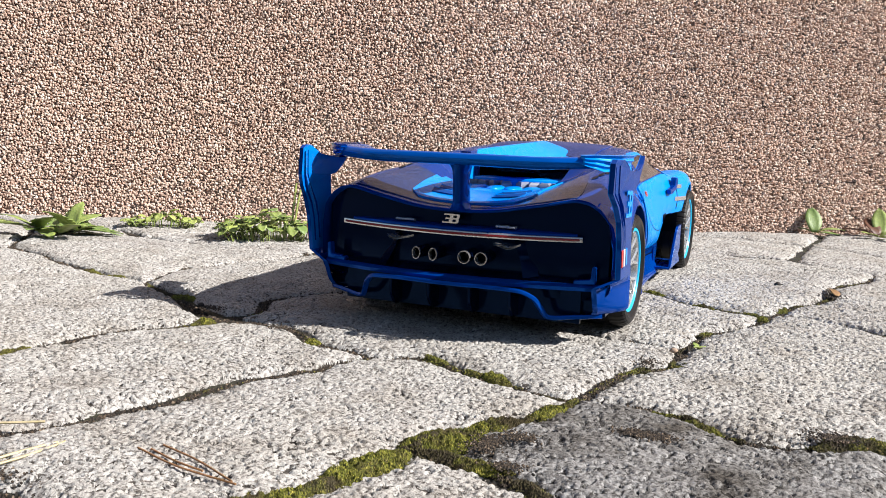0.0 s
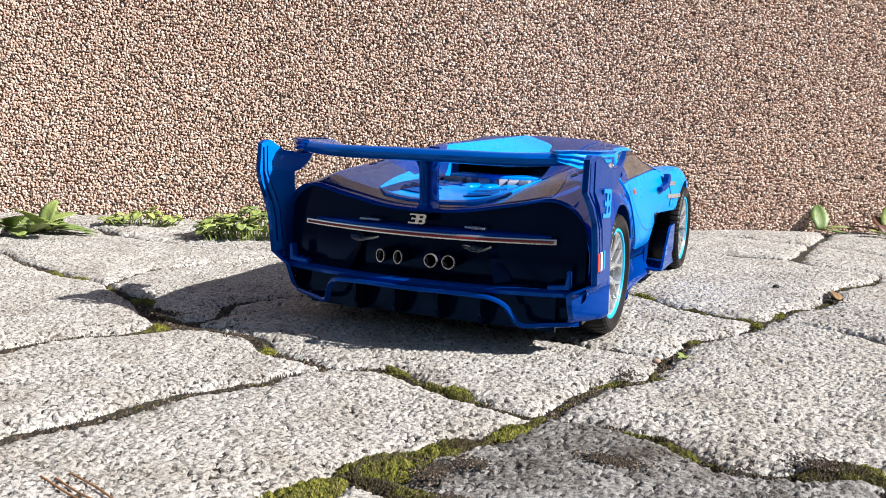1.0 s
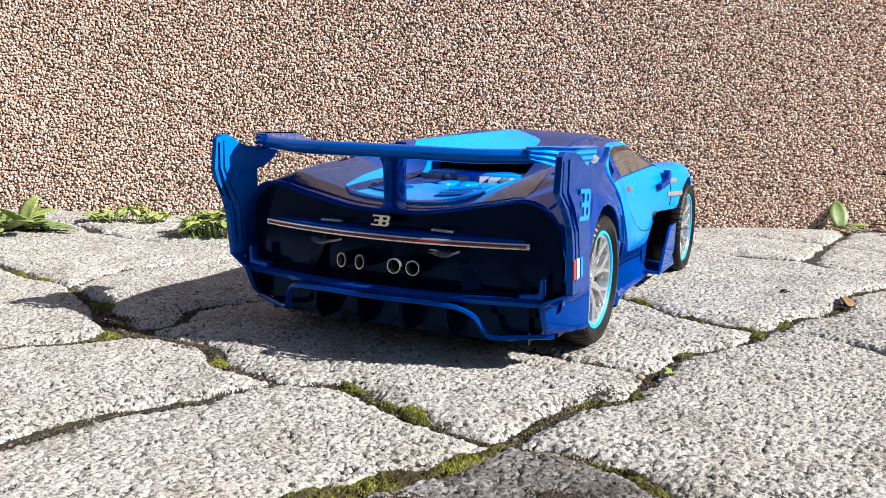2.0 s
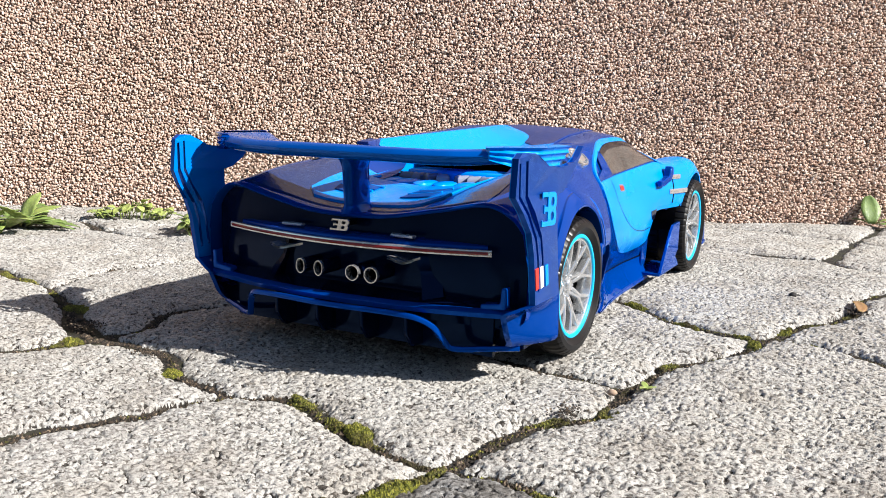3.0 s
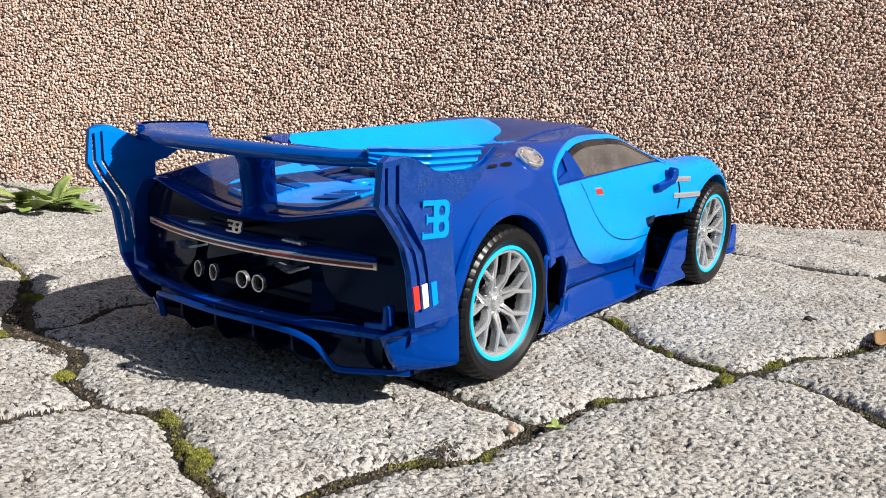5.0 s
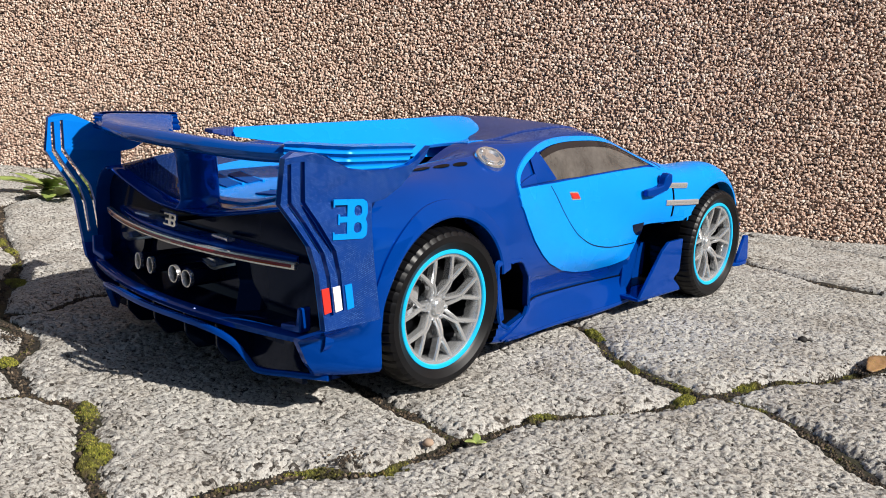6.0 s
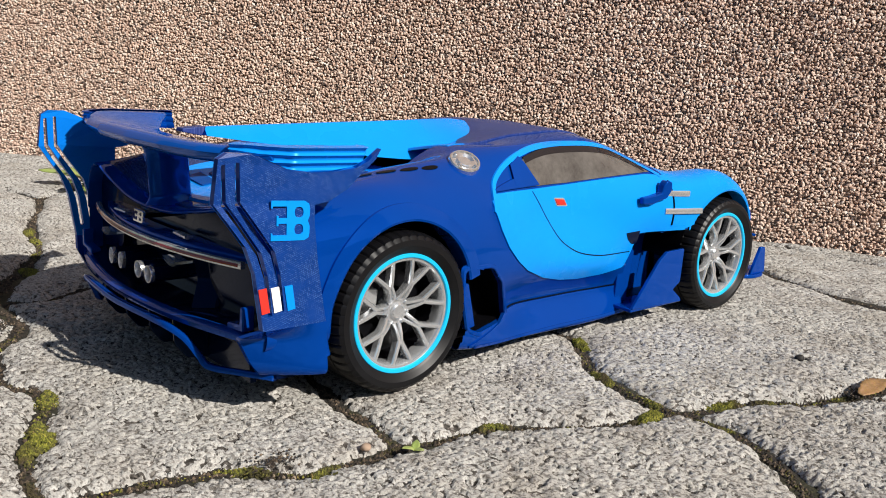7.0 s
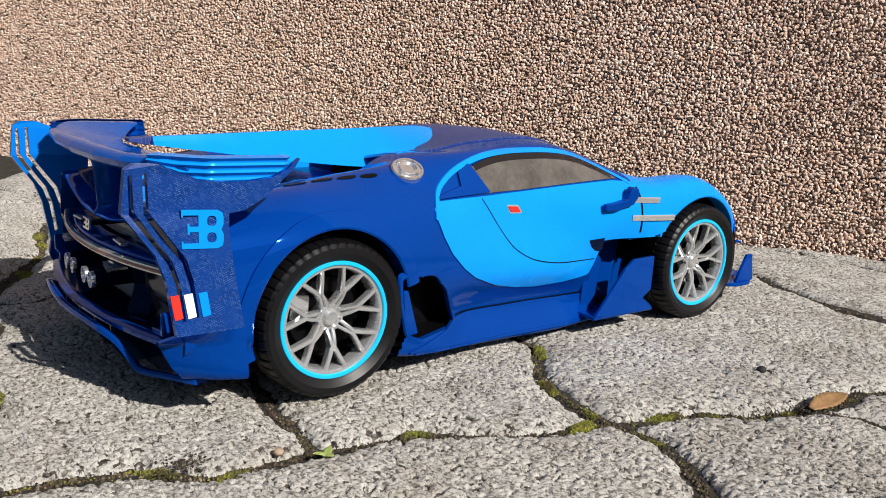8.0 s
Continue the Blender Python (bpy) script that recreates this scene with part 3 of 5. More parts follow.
for x, flat in ((-15.2, 0.68), (-7.0, 0.68), (8.0, 1.0), (16.0, 1.0)):
    pipe = part("exhaust_pipe", *lathe([(2.35, 3.0), (2.4, 0.6), (2.6, 0.0), (2.85, 0.0), (2.95, 0.5), (2.95, 1.4)], 32, lambda p, q, h: (x + flat * p, -64.5 + h, 35.6 + q)), CHROME, car, ("round" if flat == 1 else "oval") + " chrome-rimmed exhaust pipe")
    part("pipe_sleeve", *lathe([(2.8, 1.2), (2.8, 18)], 24, lambda p, q, h: (x + flat * p, -64.5 + h, 35.6 + q)), NAVY_GLOSS, pipe)
    part("pipe_bore", *lathe([(2.4, 3), (2.2, 7), (0.01, 7.2)], 24, lambda p, q, h: (x + flat * p, -64.5 + h, 35.6 + q)), BLACK, pipe)
for sign in (1, -1):
    fin = plate(rounded([(-48, 45), (-54.5, 43.5), (-54.0, 36), (-58, 27), (-48, 26)], 1.2), 6.0, lambda a, b, d: (sign * (27 + d + (46 - b) * 0.36), a + d * 0.8, b))
    # the dark blue fin is coloured blackish to carry its recess shade
    part("fascia_fin", *fin, NAVY_GLOSS, car, "blackish blue upright fin in the rear fascia", bevel=0.5)
    flap = tube([(sign * x, -55 - 0.05 * x, 49.6) for x in np.linspace(20, 29, 5)], oval(1.6, 0.7, 10))
    part("reverse_lamp", *flap, SILVER, car, "small silver reversing lamp")
    hood = grid(13, 4, lambda i, j: (sign * (20.5 + 11 * i / 12), -61.5 - 0.02 * i + (0, 5.5, 5.5, 0)[j], 42.6 - 1.3 * math.sin(math.pi * (i / 12) ** 1.4) * (1, 0.6, 0.6, 1)[j] + (0, 0, -0.8, -0.9)[j]))
    part("lamp_hood", *mirror(hood, 1), SILVER, car, "thin curved silver hood under the light bar")
    step = plate(rounded([(56, 27), (65.5, 28), (65.5, 35.5), (63.8, 35.5), (63.4, 30), (56, 29)], 0.7), 4, lambda a, b, d: (sign * a, -57 + d, b))
    part("corner_step", *step, DARK_BLUE, car, bevel=0.4)

# diffuser
def deck_at(i, j):
    x = -67 + 134 * i / 60
    y0 = bow(x, 10, -56, 64)
    return ((x, y0 + 1.6, 27.6), (x, y0, 27.3), (x, y0 - 1.3, 26.5), (x, y0 - 0.9, 24.9), (x, y0 + 3, 25.2))[j]
part("diffuser_shelf", *grid(61, 5, deck_at), DARK_BLUE, car, "dark blue rounded lip of the diffuser shelf", sharp=50)
def deck_top_at(i, j):
    x = -63 + 126 * i / 60
    y0 = bow(x, 10, -56, 64)
    return ((x, -44, 25.6), (x, -44, 30), (x, y0 + 1.4, 27.0), (x, y0 + 3, 25.4))[j]
# coloured darker than the lip: the shelf's shade is in this blackish blue
part("shelf_top", *grid(61, 4, deck_top_at), NAVY_GLOSS, car, "blackish blue top of the diffuser shelf")
LIP = [(-67, -47, 12.6), (-56, -52.5, 12), (-45.5, -58, 12), (-43.2, -60, 15.5), (-40.2, -63, 20.5), (-34, -66.5, 23.6), (0, -69.5, 24.2), (34, -66.5, 23.6), (40.2, -63, 20.5), (43.2, -60, 15.5), (45.5, -58, 12), (56, -52.5, 12), (67, -47, 12.6)]
part("diffuser_lip", *tube(smooth_path(LIP, 90), rounded([(-1.4, -1.0), (1.2, -1.0), (1.2, 1.0), (-1.4, 1.0)], 0.6, 2), (0, 0.2, 1)), DARK_BLUE, car, "dark blue curved lower diffuser lip", sharp=50)
for x in (-29, -10, 10, 29):
    fin = plate(rounded([(-62, 24), (-61.5, 15), (-57, 9.5), (-38, 8.5), (-38, 24)], 1.5), 1.4, lambda a, b, d: (x - 0.7 + d, a, b))
    part("diffuser_fin", *fin, NAVY_GLOSS, car, bevel=0.3)
for sign in (1, -1):
    part("corner_block", *mirror(box(55, 68.5, -47, -40, 12.5, 27), sign), NAVY_GLOSS, car)
part("diffuser_back", *box(-58, 58, -50, -48, 8.6, 25), NAVY_GLOSS, car)
part("underbody", *box(-56, 56, -46, 224, 7.5, 10), BLACK, car, bevel=0.6)
part("chassis_core", *box(-42, 42, -44, 218, 10, 50), BLACK, car)

# end plates with their slots
PLATE = [(-70.5, 68), (-69.2, 80.2), (-66.5, 81.8), (-60, 81.6), (-55, 79.6), (-49, 77), (-41, 76), (-33, 76), (-26, 76.8), (-22, 78.5), (-17, 82.2), (-19, 79), (-24, 75), (-28.5, 70.8), (-35, 67.4), (-40, 66.6),
         (-40, 62), (-38.5, 50), (-36, 36), (-34.9, 31.0), (-45, 31.0), (-56.2, 31.0), (-56.5, 33), (-58, 42), (-59, 48), (-62, 56), (-67, 63)]
SLOTS = [[(-68.4, 78.5), (-67.2, 78.8), (-66.9, 68.3), (-63.2, 62.6), (-57.2, 54), (-54.9, 47), (-53.3, 35.4), (-54.6, 35.2), (-56.2, 46.5), (-58.6, 53.4), (-64.6, 62), (-68.3, 67.6)],
         [(-64.6, 79.2), (-63.4, 79.3), (-63.1, 68.3), (-59, 62.4), (-52.9, 54), (-50.9, 47), (-49.4, 36.2), (-50.7, 36), (-52.2, 46.4), (-54.3, 53.2), (-60.4, 61.8), (-64.5, 67.6)]]
def toe(y, z):
    """How far the top of an end plate turns in towards its rear edge."""
    return 2.2 * min(max((-58 - y) / 9, 0), 1) * min(max((z - 60) / 8, 0), 1)


for sign in (1, -1):
    piece = plate(PLATE, 2.0, lambda a, b, d: (sign * (74.0 + d - toe(a, b)), a, b), SLOTS)
    ep = part("wing_end_plate", *piece, CARBON_BLUE if sign > 0 else MID_BLUE, car, "tall slotted wing end plate, " + ("dark blue carbon pattern" if sign > 0 else "plain blue"), smooth=False)
    ep.data.materials.append(DARK_BLUE)
    for face_ in ep.data.polygons:
        face_.material_index = 0 if abs(face_.normal.x) > 0.6 else 1
    if sign > 0:
        part("plate_lining", *plate(PLATE, 0.3, lambda a, b, d: (73.65 + d - toe(a, b), a, b), SLOTS), MID_BLUE, ep, "plain blue inner face", smooth=False)
    def foot_at(i, j):
        """The foot: a shell that bends in towards its rear edge, its corner pointing back."""
        u = i / 14
        z = 31.0 - 17.2 * u
        rear = float(np.interp(z, [13.8, 18, 27, 31], [-51, -54.5, -59, -56.3]))
        front = float(np.interp(z, [13.8, 31], [-33.6, -34.9]))
        k = j % 26
        v = k / 12 if k < 13 else (25 - k) / 12
        y = front + (rear - front) * v
        x = 76.0 - 9.5 * v ** 1.3 * min(1, (31.0 - z) / 4.5) - (2.2 if k > 12 else 0) - 1.2 * max(0, (16 - z) / 2.2) ** 2
        return (x, y, z)
    foot = grid(15, 27, foot_at)
    foot = mirror((foot[0], foot[1] + [tuple(range(26)), tuple(range(14 * 27 + 25, 14 * 27 - 1, -1))]), -sign)
    foot = ([(-x, y, z) for x, y, z in foot[0]], foot[1])
    part("plate_foot", *foot, DARK_BLUE, ep, "plain dark blue foot of the end plate", sharp=40)
    for a0, colour, mat in ((-57.2, "red", RED), (-53.2, "white", WHITE), (-48.8, "light blue", LIGHT_BLUE)):
        tab = plate([(a0 - 0.9, 43.6), (a0 + 1.7, 43.8), (a0 + 2.9, 36.6), (a0 + 0.4, 36.2)], 0.35, lambda a, b, d: (sign * (76.0 + d), a, b))
        part("colour_tab", *tab, mat, ep, colour + " painted tab")


def emblem(width, height, thick, place):
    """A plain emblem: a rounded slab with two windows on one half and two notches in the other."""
    w, h = width / 2, height / 2
    outline = [(w * a, h * b_) for a, b_ in ((-1, -1), (0.72, -1), (0.95, -0.86), (1, -0.62), (1, -0.28), (0.9, 0.0), (1, 0.28), (1, 0.62), (0.95, 0.86), (0.72, 1), (-1, 1), (-1, 0.62), (-0.92, 0.62), (-0.92, 0.72), (-0.2, 0.72), (-0.2, 0.14), (-0.62, 0.14),
                                             (-0.62, 0.26), (-0.72, 0.26), (-0.72, -0.26), (-0.62, -0.26), (-0.62, -0.14), (-0.2, -0.14), (-0.2, -0.72), (-0.92, -0.72), (-0.92, -0.62), (-1, -0.62))]
    holes = [rounded([(w * 0.2, h * c_ - 0.27 * h), (w * 0.66, h * c_ - 0.27 * h), (w * 0.66, h * c_ + 0.27 * h), (w * 0.2, h * c_ + 0.27 * h)], 0.25 * h, 3) for c_ in (0.43, -0.43)]
    return plate(outline, thick, place, holes)


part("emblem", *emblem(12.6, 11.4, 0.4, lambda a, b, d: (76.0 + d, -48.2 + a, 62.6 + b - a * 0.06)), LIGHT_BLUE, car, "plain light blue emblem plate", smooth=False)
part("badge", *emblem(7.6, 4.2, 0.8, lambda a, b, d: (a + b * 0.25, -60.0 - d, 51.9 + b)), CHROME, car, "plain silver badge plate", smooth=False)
part("badge_stalk", *box(-2, 2, -60, -50, 51.4, 53), BLACK, car)

# rear wing
def wing_rear(x):
    return float(np.interp(abs(x), [0, 25, 45, 56, 63, 68, 71.5, 74.2], [-65.5, -64.6, -61.8, -58.5, -54.5, -49.5, -44, -37]))
def wing_front(x):
    return float(np.interp(abs(x), [0, 30, 42, 55, 66, 74.2], [-38, -37.5, -35, -28, -21, -17]))
def wing_top(x, y):
    return 81.6 + 1.0 * min(max((abs(x) - 20) / 42, 0), 1) ** 2 - 0.17 * max(y + 63, 0) * (1 - 0.9 * min(max((abs(x) - 36) / 26, 0), 1))
def wing_at(i, j):
    x = -67.6 + 135.2 * i / 96
    r, f = wing_rear(x), wing_front(x)
    us = [0, 0.03, 0.08, 0.15, 0.25, 0.4, 0.55, 0.7, 0.85, 0.97, 1.0]
    body = 5.3 * min(1, (f - r) / 18)
    if j < 11:
        y = r + (f - r) * us[j]
        return (x, y, wing_top(x, y) - body * (0.5, 0.2, 0.06, 0, 0, 0, 0, 0, 0, 0.05, 0.15)[j])
    k = 21 - j
    y = r + (f - r) * us[k]
    return (x, y, wing_top(x, y) - body * (0.5, 0.85, 1.0, 1.02, 0.98, 0.85, 0.7, 0.55, 0.42, 0.32, 0.25)[k])
v, f = grid(97, 22, wing_at)
f += [(a * 22 + 21, (a + 1) * 22 + 21, (a + 1) * 22, a * 22) for a in range(96)] + [tuple(range(22))[::-1], tuple(range(96 * 22, 97 * 22))]
wing = part("rear_wing", v, [tuple(reversed(q)) for q in f], WING_BLUE, car, "wide dark blue rear wing blade", sharp=60)
TIP = [(x, wing_rear(x)) for x in np.linspace(57, 71.3, 16)] + [(71.5, y) for y in np.linspace(-42, -17.5, 12)]
for sign in (1, -1):
    def tip_at(i, j):
        """The ribbed end face: it leans in below and runs round the blade's corner."""
        x, y = TIP[i]
        (x0, y0), (x1, y1) = TIP[max(i - 1, 0)], TIP[min(i + 1, len(TIP) - 1)]
        d = Vector((x1 - x0, y1 - y0)).normalized()
        u = min(max((j - 2) / 24, 0), 1)
        z = wing_top(x, y) + 0.25 - u * (6.9 * min(1, 0.55 + i / 20))
        rib = 0.75 * (0.5 + 0.5 * math.cos(u * 3 * math.tau)) ** 2
        out = -3.2 * u * min(1, max(0, (i - 5) / 9)) + rib + 0.5
        if j < 2:
            out, z = ((-5.0, -1.6) if sign < 0 else (-0.9, -0.3))[j], z + (0.1, 0.25)[j]
        if j > 26 or i in (0, len(TIP) - 1):
            out -= 2.5
        return (x + d.y * out, y - d.x * out, z)
    part("wing_tip", *mirror(grid(len(TIP), 28, tip_at), -sign), LIGHT_BLUE if sign < 0 else DARK_BLUE, wing, ("light" if sign < 0 else "dark") + " blue ribbed wing tip")
def strut_at(i, j):
    u = i / 16
    z = 55.5 + 22.5 * u
    flare = 1 + 1.6 * max(0, (u - 0.72) / 0.28) ** 2 + 0.9 * max(0, (0.15 - u) / 0.15) ** 2
    a = j * math.tau / 24
    return (3.1 * flare * math.cos(a), -49 - 2 * u + 7.5 * (1 + 0.25 * (flare - 1)) * math.sin(a), z)
part("wing_strut", *mirror(grid(17, 25, strut_at), -1), DARK_BLUE, car, "dark blue centre strut of the wing", sharp=60)


# wheels
def faced(piece, sign):
    v, f = piece
    return v, f if sign < 0 else [tuple(reversed(q)) for q in f]


def wheel(axle, radius, width, sign, name_front):
    y0, z0 = axle
    def at(p, q, h):
        return (sign * (70.5 - h), y0 + p, z0 + q)
    hub = part("wheel", *faced(lathe([(18.3, 0.9), (17.6, 1.6), (17.2, 6), (16.5, 13), (4, 14), (0.01, 14)], 48, at), sign), BLACK, car, "toy wheel with silver Y-spokes and cyan rim ring")
    prof = [(19.9, 1.0), (20.6, 0.2), (21.4, -0.3), (23.2, -1.3), (25.2, -1.2), (26.5, -0.2), (27.2, 1.4), (27.5, 3.6), (27.6, 6.0), (27.6, 6.3), (27.0, 6.5), (27.0, 7.3), (27.6, 7.5), (27.7, width / 2)]
    prof += [(r, width - h) for r, h in prof[-2::-1]]
    prof = [(r * radius / 27.6 if r > 24 else r, h) for r, h in prof]
    n = len(prof)
    def tread(i, j):
        shoulder = j in (5, 6, 7, 8, n - 6, n - 7, n - 8, n - 9)
        return -0.5 if shoulder and i % 5 == 0 else (0.12 if j in (2, n - 3) else 0)
    part("tyre", *faced(lathe(prof, 240, at, tread), sign), RUBBER, hub, "black rubber tyre with cut shoulder tread", sharp=24)
    part("rim_ring", *faced(lathe([(18.9, 1.6), (18.9, 0.5), (19.2, 0.1), (20.3, 0.1), (20.6, 0.5), (20.6, 1.6)], 72, at), sign), RIM_BLUE, hub, "cyan painted rim ring")
    part("rim_lip", *faced(lathe([(16.9, 12.5), (17.2, 5), (17.5, 1.6), (18.0, 0.9), (18.9, 0.8)], 72, at), sign), SILVER, hub, "silver inner barrel of the rim")
    part("brake_disc", *faced(lathe([(13, 10), (13, 9.4), (8, 9.4), (8, 10)], 40, at), sign), BLACK, hub)
    part("caliper", *faced(plate(rounded([(7, 2), (14, 0), (13, 9), (6.5, 8)], 1), 3, lambda a, b, d: at(-a, b, 9.5 - d)), sign), SILVER, hub, bevel=0.4)
    part("hub_cap", *faced(lathe([(5.6, 8.5), (5.0, 5.2), (4.2, 4.3), (3.5, 4.5), (3.0, 4.4), (2.7, 3.5), (2.2, 3.1), (1.6, 3.3), (0.01, 3.2)], 36, at), sign), SILVER, hub, sharp=28)
    for k in range(7):
        a1 = k * math.tau / 7 + (0.12 if name_front else 0.27) + 0.45
        part("lug_nut", *faced(lathe([(0.62, 6.5), (0.62, 3.9), (0.4, 3.6), (0.01, 3.6)], 8, lambda p, q, h: at(4.3 * math.cos(a1) + p, 4.3 * math.sin(a1) + q, h)), sign), SILVER, hub)
    for k in range(7):
        a0 = k * math.tau / 7 + (0.12 if name_front else 0.27)
        pieces = []
        def bar(r0, t0, r1, t1, w0, w1, h0, h1, deep=3.0, n=6):
            """A bevelled spoke bar that dishes towards the hub."""
            p, q = Vector((r0 * math.cos(t0), r0 * math.sin(t0))), Vector((r1 * math.cos(t1), r1 * math.sin(t1)))
            s = Vector((-(q - p).y, (q - p).x)).normalized()
            vs = []
            for i in range(n):
                u = i / (n - 1)
                c, w, h = p.lerp(q, u), w0 + (w1 - w0) * u, h1 + (h0 - h1) * (1 - u) ** 1.8
                for off, dz in ((-0.5, deep), (-0.5, 0.6), (-0.33, 0.05), (0, 0), (0.33, 0.05), (0.5, 0.6), (0.5, deep)):
                    d = c + s * off * w
                    vs.append(at(d.x, d.y, h + dz))
            m = 7
            fs = [(i * m + j, i * m + j + 1, (i + 1) * m + j + 1, (i + 1) * m + j) for i in range(n - 1) for j in range(m - 1)] + [tuple(range(m))[::-1], tuple(range((n - 1) * m, n * m))]
            return vs, fs
        pieces.append(bar(3.6, a0 - 0.34, 10.9, a0 - 0.045, 1.45, 1.3, 4.6, 1.9))
        pieces.append(bar(3.6, a0 + 0.34, 10.9, a0 + 0.045, 1.45, 1.3, 4.6, 1.9))
        pieces.append(bar(7.6, a0, 10.6, a0, 0.8, 1.8, 4.2, 2.2, 2.4))
        pieces.append(bar(10.0, a0 - 0.03, 18.3, a0 - 0.225, 1.75, 1.5, 1.95, 0.9))
        pieces.append(bar(10.0, a0 + 0.03, 18.3, a0 + 0.225, 1.75, 1.5, 1.95, 0.9))
        part("spoke", *faced(join(*pieces), sign), SILVER, hub, sharp=25)


for sign in (1, -1):
    wheel(REAR_AXLE, 27.6, 23, sign, False)
    wheel(FRONT_AXLE, 27.2, 20, sign, True)
    for axle, ymin, ymax in ((REAR_AXLE, -31, 31), (FRONT_AXLE, 162, 225)):
        house = grid(33, 2, lambda i, j: (sign * (40 + 27 * j), axle[0] + 31.5 * math.cos(i * math.pi / 32), axle[1] + 1 + 31 * math.sin(i * math.pi / 32)))
        part("wheel_well", *house, BLACK, car)


# ---- paving, wall ----
def ground_z(x, y):
    """The gentle swell of the paving, metres."""
    rise = 0.007 * min(max((-x - 0.22) / 0.3, 0), 1) ** 1.5 * min(max((y + 0.05) / 0.25, 0), 1)
    return rise + 0.0012 * math.sin(9 * x + 1.0) * math.sin(8 * y - 0.5) - 0.0006


def soil_z(x, y):
    """The soil at the bottom of the joints; x, y and the answer in millimetres."""
    return 1000 * ground_z(x / 1000, y / 1000) - 3.5 + 1.0 * noise.noise(Vector((x * 0.05, y * 0.05, 0)))


soil, nt, b = material("dark joint soil", 0.95, 0.0, (0.05, 0.04, 0.03))
n1 = noise_tex(nt, 60, 5)
n2 = noise_tex(nt, 700, 4)
c = mix(nt, "MIX", ramp(nt, n1, [(0.45, grey(0)), (0.65, grey(1))]), (0.018, 0.014, 0.010), (0.035, 0.034, 0.012))
nt.links.new(mix(nt, "MULTIPLY", 0.7, c, ramp(nt, n2, [(0.3, grey(0.4)), (0.7, grey(1.2))])), b.inputs["Base Color"])
bump(nt, b, n2, 0.8, 0.002)

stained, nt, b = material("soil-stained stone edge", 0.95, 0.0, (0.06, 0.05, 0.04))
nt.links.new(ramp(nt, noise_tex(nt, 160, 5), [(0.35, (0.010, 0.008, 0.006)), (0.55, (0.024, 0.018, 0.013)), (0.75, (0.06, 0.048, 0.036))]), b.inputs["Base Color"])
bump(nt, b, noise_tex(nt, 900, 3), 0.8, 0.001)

def concrete(name, stops, blotch, stain):
    """Washed concrete: sand-coloured paste with grains of several tones, darker in grooves, pits and spots, blotched by
    weather.
    """
    m, nt, b = material(name, 0.9, 0.0, (0.42, 0.40, 0.37))
    grain = nt.nodes.new("ShaderNodeAttribute")
    grain.attribute_name = "grain"
    c = ramp(nt, grain.outputs["Fac"], stops)
    c = mix(nt, "MULTIPLY", blotch, c, ramp(nt, noise_tex(nt, 34, 6, 0.62), [(0.34, stain), (0.56, grey(1.0))]))
    c = mix(nt, "MULTIPLY", 0.5, c, ramp(nt, noise_tex(nt, 9, 3), [(0.3, (0.84, 0.83, 0.84)), (0.7, (1.0, 0.985, 0.95))]))
    c = mix(nt, "MULTIPLY", 0.6, c, ramp(nt, noise_tex(nt, 1900, 4, 0.7), [(0.34, grey(0.5)), (0.56, grey(1.08))]))
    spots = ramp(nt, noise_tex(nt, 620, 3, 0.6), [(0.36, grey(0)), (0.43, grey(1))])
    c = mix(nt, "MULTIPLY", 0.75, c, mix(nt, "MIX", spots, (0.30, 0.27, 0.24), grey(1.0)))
    nt.links.new(c, b.inputs["Base Color"])
    b.inputs["Specular IOR Level"].default_value = 0.25
    chipped = node(nt, "ShaderNodeTexVoronoi", Scale=760)
    nt.links.new(coords(nt), chipped.inputs["Vector"])
    zero = bump(nt, b, chipped.outputs["Distance"], -0.45, 0.001)
    one = bump(nt, b, spots, 1.0, 0.0014, zero)
    first = bump(nt, b, noise_tex(nt, 700, 4, 0.65), 1.0, 0.0008, one)
    bump(nt, b, noise_tex(nt, 2400, 3, 0.7), 0.8, 0.0005, first)
    return m


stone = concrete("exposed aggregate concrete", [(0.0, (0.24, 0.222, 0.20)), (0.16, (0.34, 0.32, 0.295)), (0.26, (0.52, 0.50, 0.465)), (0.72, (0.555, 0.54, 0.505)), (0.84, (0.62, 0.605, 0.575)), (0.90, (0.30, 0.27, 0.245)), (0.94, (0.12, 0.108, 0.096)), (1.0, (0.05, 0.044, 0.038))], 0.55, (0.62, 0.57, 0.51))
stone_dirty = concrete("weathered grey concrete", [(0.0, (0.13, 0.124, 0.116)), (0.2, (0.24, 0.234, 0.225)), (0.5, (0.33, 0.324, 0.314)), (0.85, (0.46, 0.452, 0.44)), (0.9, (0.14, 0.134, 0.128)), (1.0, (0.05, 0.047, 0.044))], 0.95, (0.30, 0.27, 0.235))

